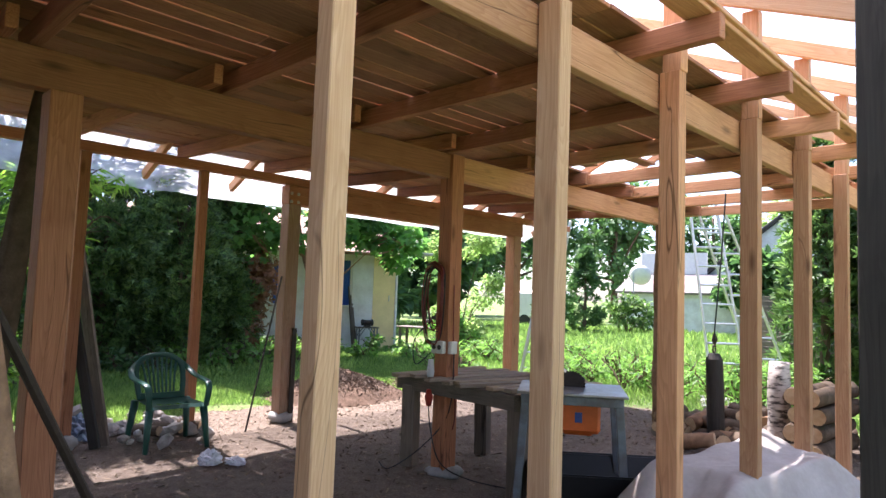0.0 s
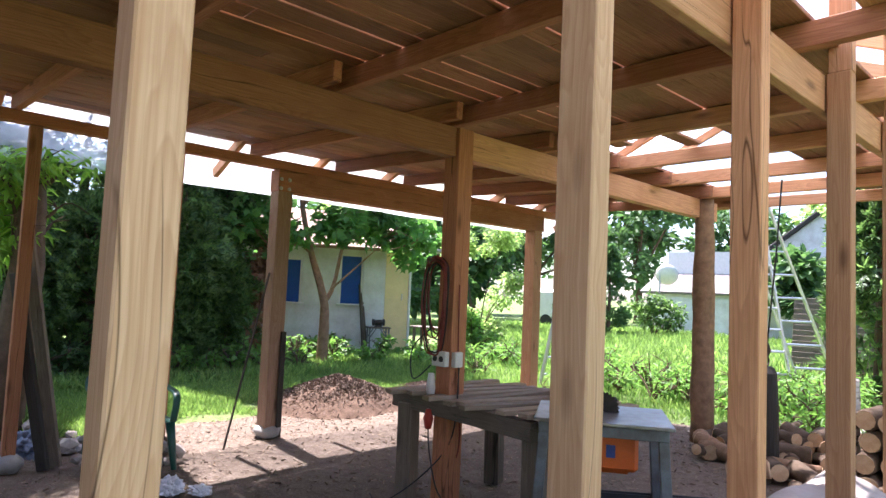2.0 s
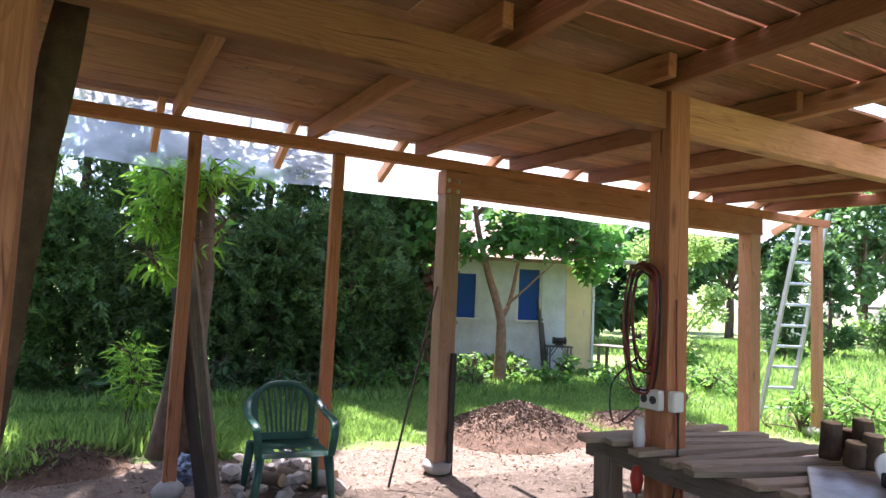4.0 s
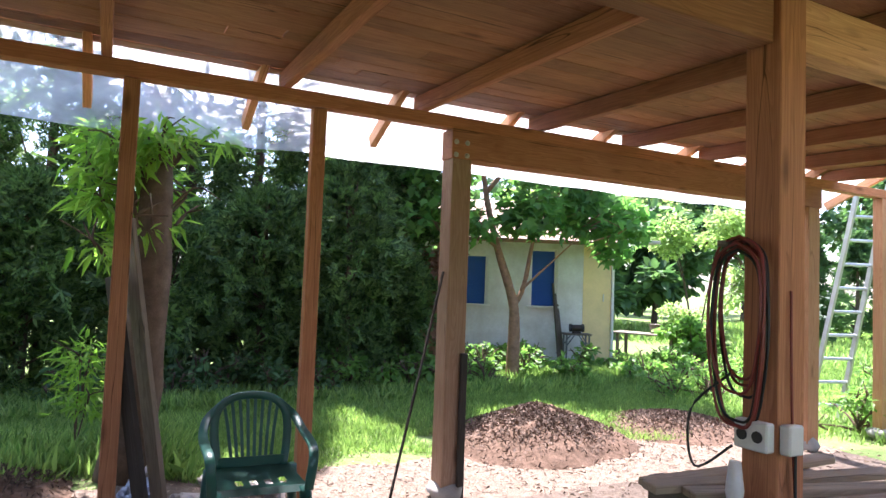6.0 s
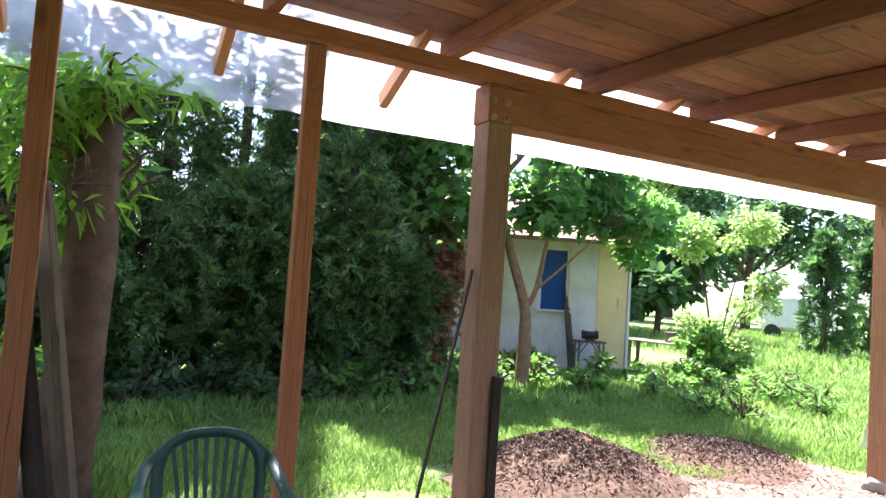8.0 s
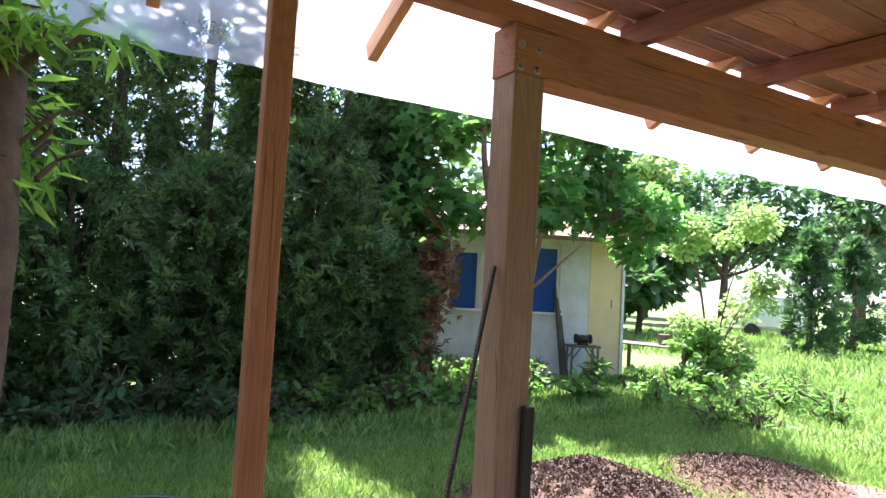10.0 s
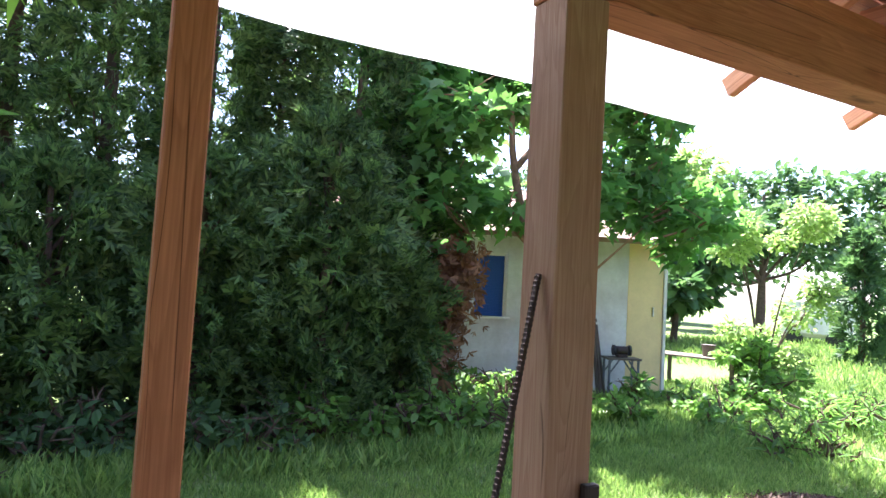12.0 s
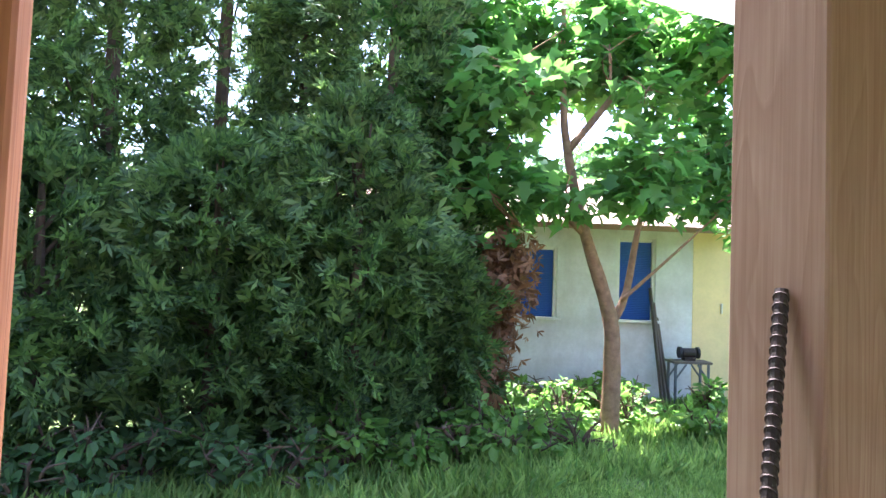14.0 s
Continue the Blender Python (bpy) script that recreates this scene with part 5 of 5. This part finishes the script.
# stand with a bench grinder by its door
P0 = Vector((-12.7, 7.74, 0)) + U * 2.0 + N2 * -0.45
stn = thing("tool_stand", P0, "rickety green-painted tool stand before the house", "stand", rz=65.7)
part("top", boxes(((0, 0, 0.62), (0.5, 0.3, 0.03))), OLD, stn)
for sx, sy in ((1, 1), (1, -1), (-1, 1), (-1, -1)):
    o = part("leg", timber_bm(0.03, 0.03, 0.62, 9), GREY_PAINT, stn)
    o.matrix_basis = pose(0.21 * sx, 0.12 * sy, 0.305)
    o = part("brace", timber_bm(0.02, 0.02, 0.22, 9), GREY_PAINT, stn)
    o.matrix_basis = along((0.20 * sx, 0.12 * sy, 0.42), (0.07 * sx, 0.12 * sy, 0.60))
bg = thing("bench_grinder", P0 + Vector((0, 0, 0.635)), "dark bench grinder on the stand", "grinder", rz=65.7)
part("motor", tube_bm([(-0.08, 0, 0.10), (0.08, 0, 0.10)], 0.06, 14), IRON, bg)
for s in (-1, 1):
    part("wheel", tube_bm([(0.10 * s, 0, 0.10), (0.13 * s, 0, 0.10)], 0.075, 18), BLACK, bg)
part("foot", boxes(((0, 0, 0.02), (0.14, 0.12, 0.04))), IRON, bg)
P1 = Vector((-12.7, 7.74, 0)) + U * 0.55 + N2 * -0.5
crumple("bin_bag", P1, 0.24, 0.22, 0.26, BLACKBAG, "full black bin bag by the house wall", "bag", 2.0)
crumple("straw_bag", P1 + U * 0.45 + N2 * -0.1, 0.22, 0.2, 0.24, plain("pale sack", (0.55, 0.56, 0.42), 0.6), "pale translucent sack by the house wall", "bag", 6.0)
for k in range(3):
    q = Vector((-12.7, 7.74, 0)) + U * (1.62 + 0.05 * k) + N2 * -0.05
    timber("plank", q + N2 * -0.35 + U * 0.08, q + Vector((0, 0, 1.55 - 0.2 * k)), 0.05, 0.025, OLD, "grey plank leaning on the house wall", "plank", "planks at the house")
# garden table in the weeds
gt = thing("garden_table", (-12.2, 11.9, 0), "low weathered plank table in the weeds", "table", rz=20)
for k in range(4):
    o = part("board", timber_bm(0.14, 0.03, 1.5, 70 + k), OLD, gt)
    o.matrix_basis = along((-0.75, -0.22 + 0.15 * k, 0.55), (0.75, -0.22 + 0.15 * k, 0.55), (0, 1, 0))
for sx in (-0.6, 0.6):
    for sy in (-0.2, 0.2):
        o = part("leg", timber_bm(0.06, 0.06, 0.53, 75), OLD, gt)
        o.matrix_basis = pose(sx, sy, 0.265)
bk = finish("bucket", tube_bm([(0, 0, 0), (0, 0, 0.2)], [0.09, 0.12], 16), OLD)
bk.location = (-12.1, 12.0, 0.565)
tagged(bk, "small grey bucket on the plank table", "bucket")
timber("edging_beam", (-10.6, 8.2, 0.04), (-10.2, 10.4, 0.04), 0.10, 0.08, CONCRETE, "pale edging kerb lying in the grass", "kerb")

# ---- far buildings ----
barn = thing("far_barn", (-15.2, 30.5, 0), "whitewashed old barn with grey lean-to roof", "house", rz=10)
part("wall", boxes(((3.2, 0, 0.95), (9.0, 0.3, 1.9)), ((-1.2, 2.5, 0.95), (0.3, 5.0, 1.9)), bevel=0), PLASTER, barn)
rf = part("roof", boxes(((3.2, 1.1, 0), (9.6, 3.0, 0.12)), bevel=0), plain("grey old roofing", (0.24, 0.21, 0.20), 0.85, 0, 0.5, 2.0, 0.4), barn, "sagging brown lean-to roof")
rf.matrix_basis = pose(0, 0, 2.05, 20, 0, 0)
bm = bmesh.new()
pr = [(1.6, 2.6, 1.9), (10, 2.6, 1.9), (10, 2.6, 2.5), (5.8, 2.6, 5.8), (1.6, 2.6, 2.5)]
f0, f1 = [bm.verts.new(p) for p in pr], [bm.verts.new((x, y + 7, z)) for x, y, z in pr]
bm.faces.new(f0[::-1])
bm.faces.new(f1)
for k in range(5):
    bm.faces.new((f0[k], f0[(k + 1) % 5], f1[(k + 1) % 5], f1[k]))
part("gable", bm, PLASTER, barn)
part("gable_trim", band_bm([(1.3, 2.5, 2.3), (5.8, 2.5, 5.95)], lambda k: Vector((0, 1, 0)), 0.25, 0.22), DARKWOOD, barn)
part("white_sheet", boxes(((0.6, 2.4, 2.9), (3.4, 0.08, 2.4)), bevel=0), WHITE_PLASTIC, barn, "white sheeting on the upper wall")
dish = thing("satellite_dish", (-15.6, 29.7, 2.1), "pale satellite dish on the barn roof edge", "dish")
bm = bmesh.new()
bmesh.ops.create_uvsphere(bm, u_segments=24, v_segments=16, radius=0.95)
bmesh.ops.delete(bm, geom=[v for v in bm.verts if v.co.z > -0.72], context="VERTS")
bmesh.ops.solidify(bm, geom=bm.faces[:], thickness=0.02)
o = part("reflector", bm, WHITE_PLASTIC, dish, smooth=True)
o.matrix_basis = pose(0, 0.9, 0.95, -70, 0, 20)
part("mast", tube_bm([(0, 0, -0.2), (0, 0, 0.9)], 0.04, 8), ALU, dish)
wt = thing("white_trailer", (-19.5, 27.5, 0), "white covered trailer under trees", "trailer", rz=15)
part("body", boxes(((0, 0, 1.1), (2.6, 1.6, 1.5)), bevel=0.15), WHITE_PLASTIC, wt)
for s in (-0.7, 0.7):
    part("wheel", tube_bm([(s, -0.82, 0.3), (s, -0.65, 0.3)], 0.3, 16), BLACK, wt)
# dark clapboard pile right of the trunk
for k in range(14):
    timber("board", (-5.4, 16.5 + 0.02 * k, 0.055 + 0.12 * k), (-3.2, 16.6, 0.055 + 0.12 * k), 0.3, 0.119, OLD, "weathered board in a tall stack", "board", "board stack", side=(0, 1, 0))


# ---- ladders ----
def ladder_frame(parent, p0, p1, w0, w1, side, rungs, mat=ALU):
    p0, p1, side = Vector(p0), Vector(p1), Vector(side).normalized()
    for s in (-1, 1):
        o = part("stile", timber_bm(0.07, 0.03, (p1 - p0).length, 7, 0.002), mat, parent)
        a, c = p0 + side * s * w0 / 2, p1 + side * s * w1 / 2
        o.matrix_basis = along(a, c, side.cross(p1 - p0))
    for k in range(rungs):
        t = (k + 0.6) / rungs
        c, w = p0.lerp(p1, t), w0 + (w1 - w0) * t
        part("rung", tube_bm([c - side * w / 2, c + side * w / 2], 0.02, 6), mat, parent)


la = thing("ladder", (0, 0, 0), "aluminium ladder leaning at the shed's end", "ladder")
ladder_frame(la, (-6.82, 9.4, 0), (-6.34, 9.6, 2.85), 0.42, 0.38, (0.35, 0.93, 0), 10)
sl = thing("step_ladder", (0, 0, 0), "tall aluminium step ladder standing in the yard", "ladder")
ladder_frame(sl, (-3.67, 10.4, 0), (-4.17, 10.5, 3.1), 0.55, 0.42, (0.8, 0.6, 0), 10)
ladder_frame(sl, (-3.3, 11.4, 0), (-4.12, 10.62, 3.1), 0.55, 0.42, (0.8, 0.6, 0), 9)
slab = finish("paving_slab", boxes(((0, 0, 0.02), (1.4, 1.0, 0.06)), bevel=0.01), CONCRETE)
slab.matrix_basis = pose(-3.0, 9.5, 0, 0, 0, 25)
tagged(slab, "pale concrete slab in the grass", "slab")
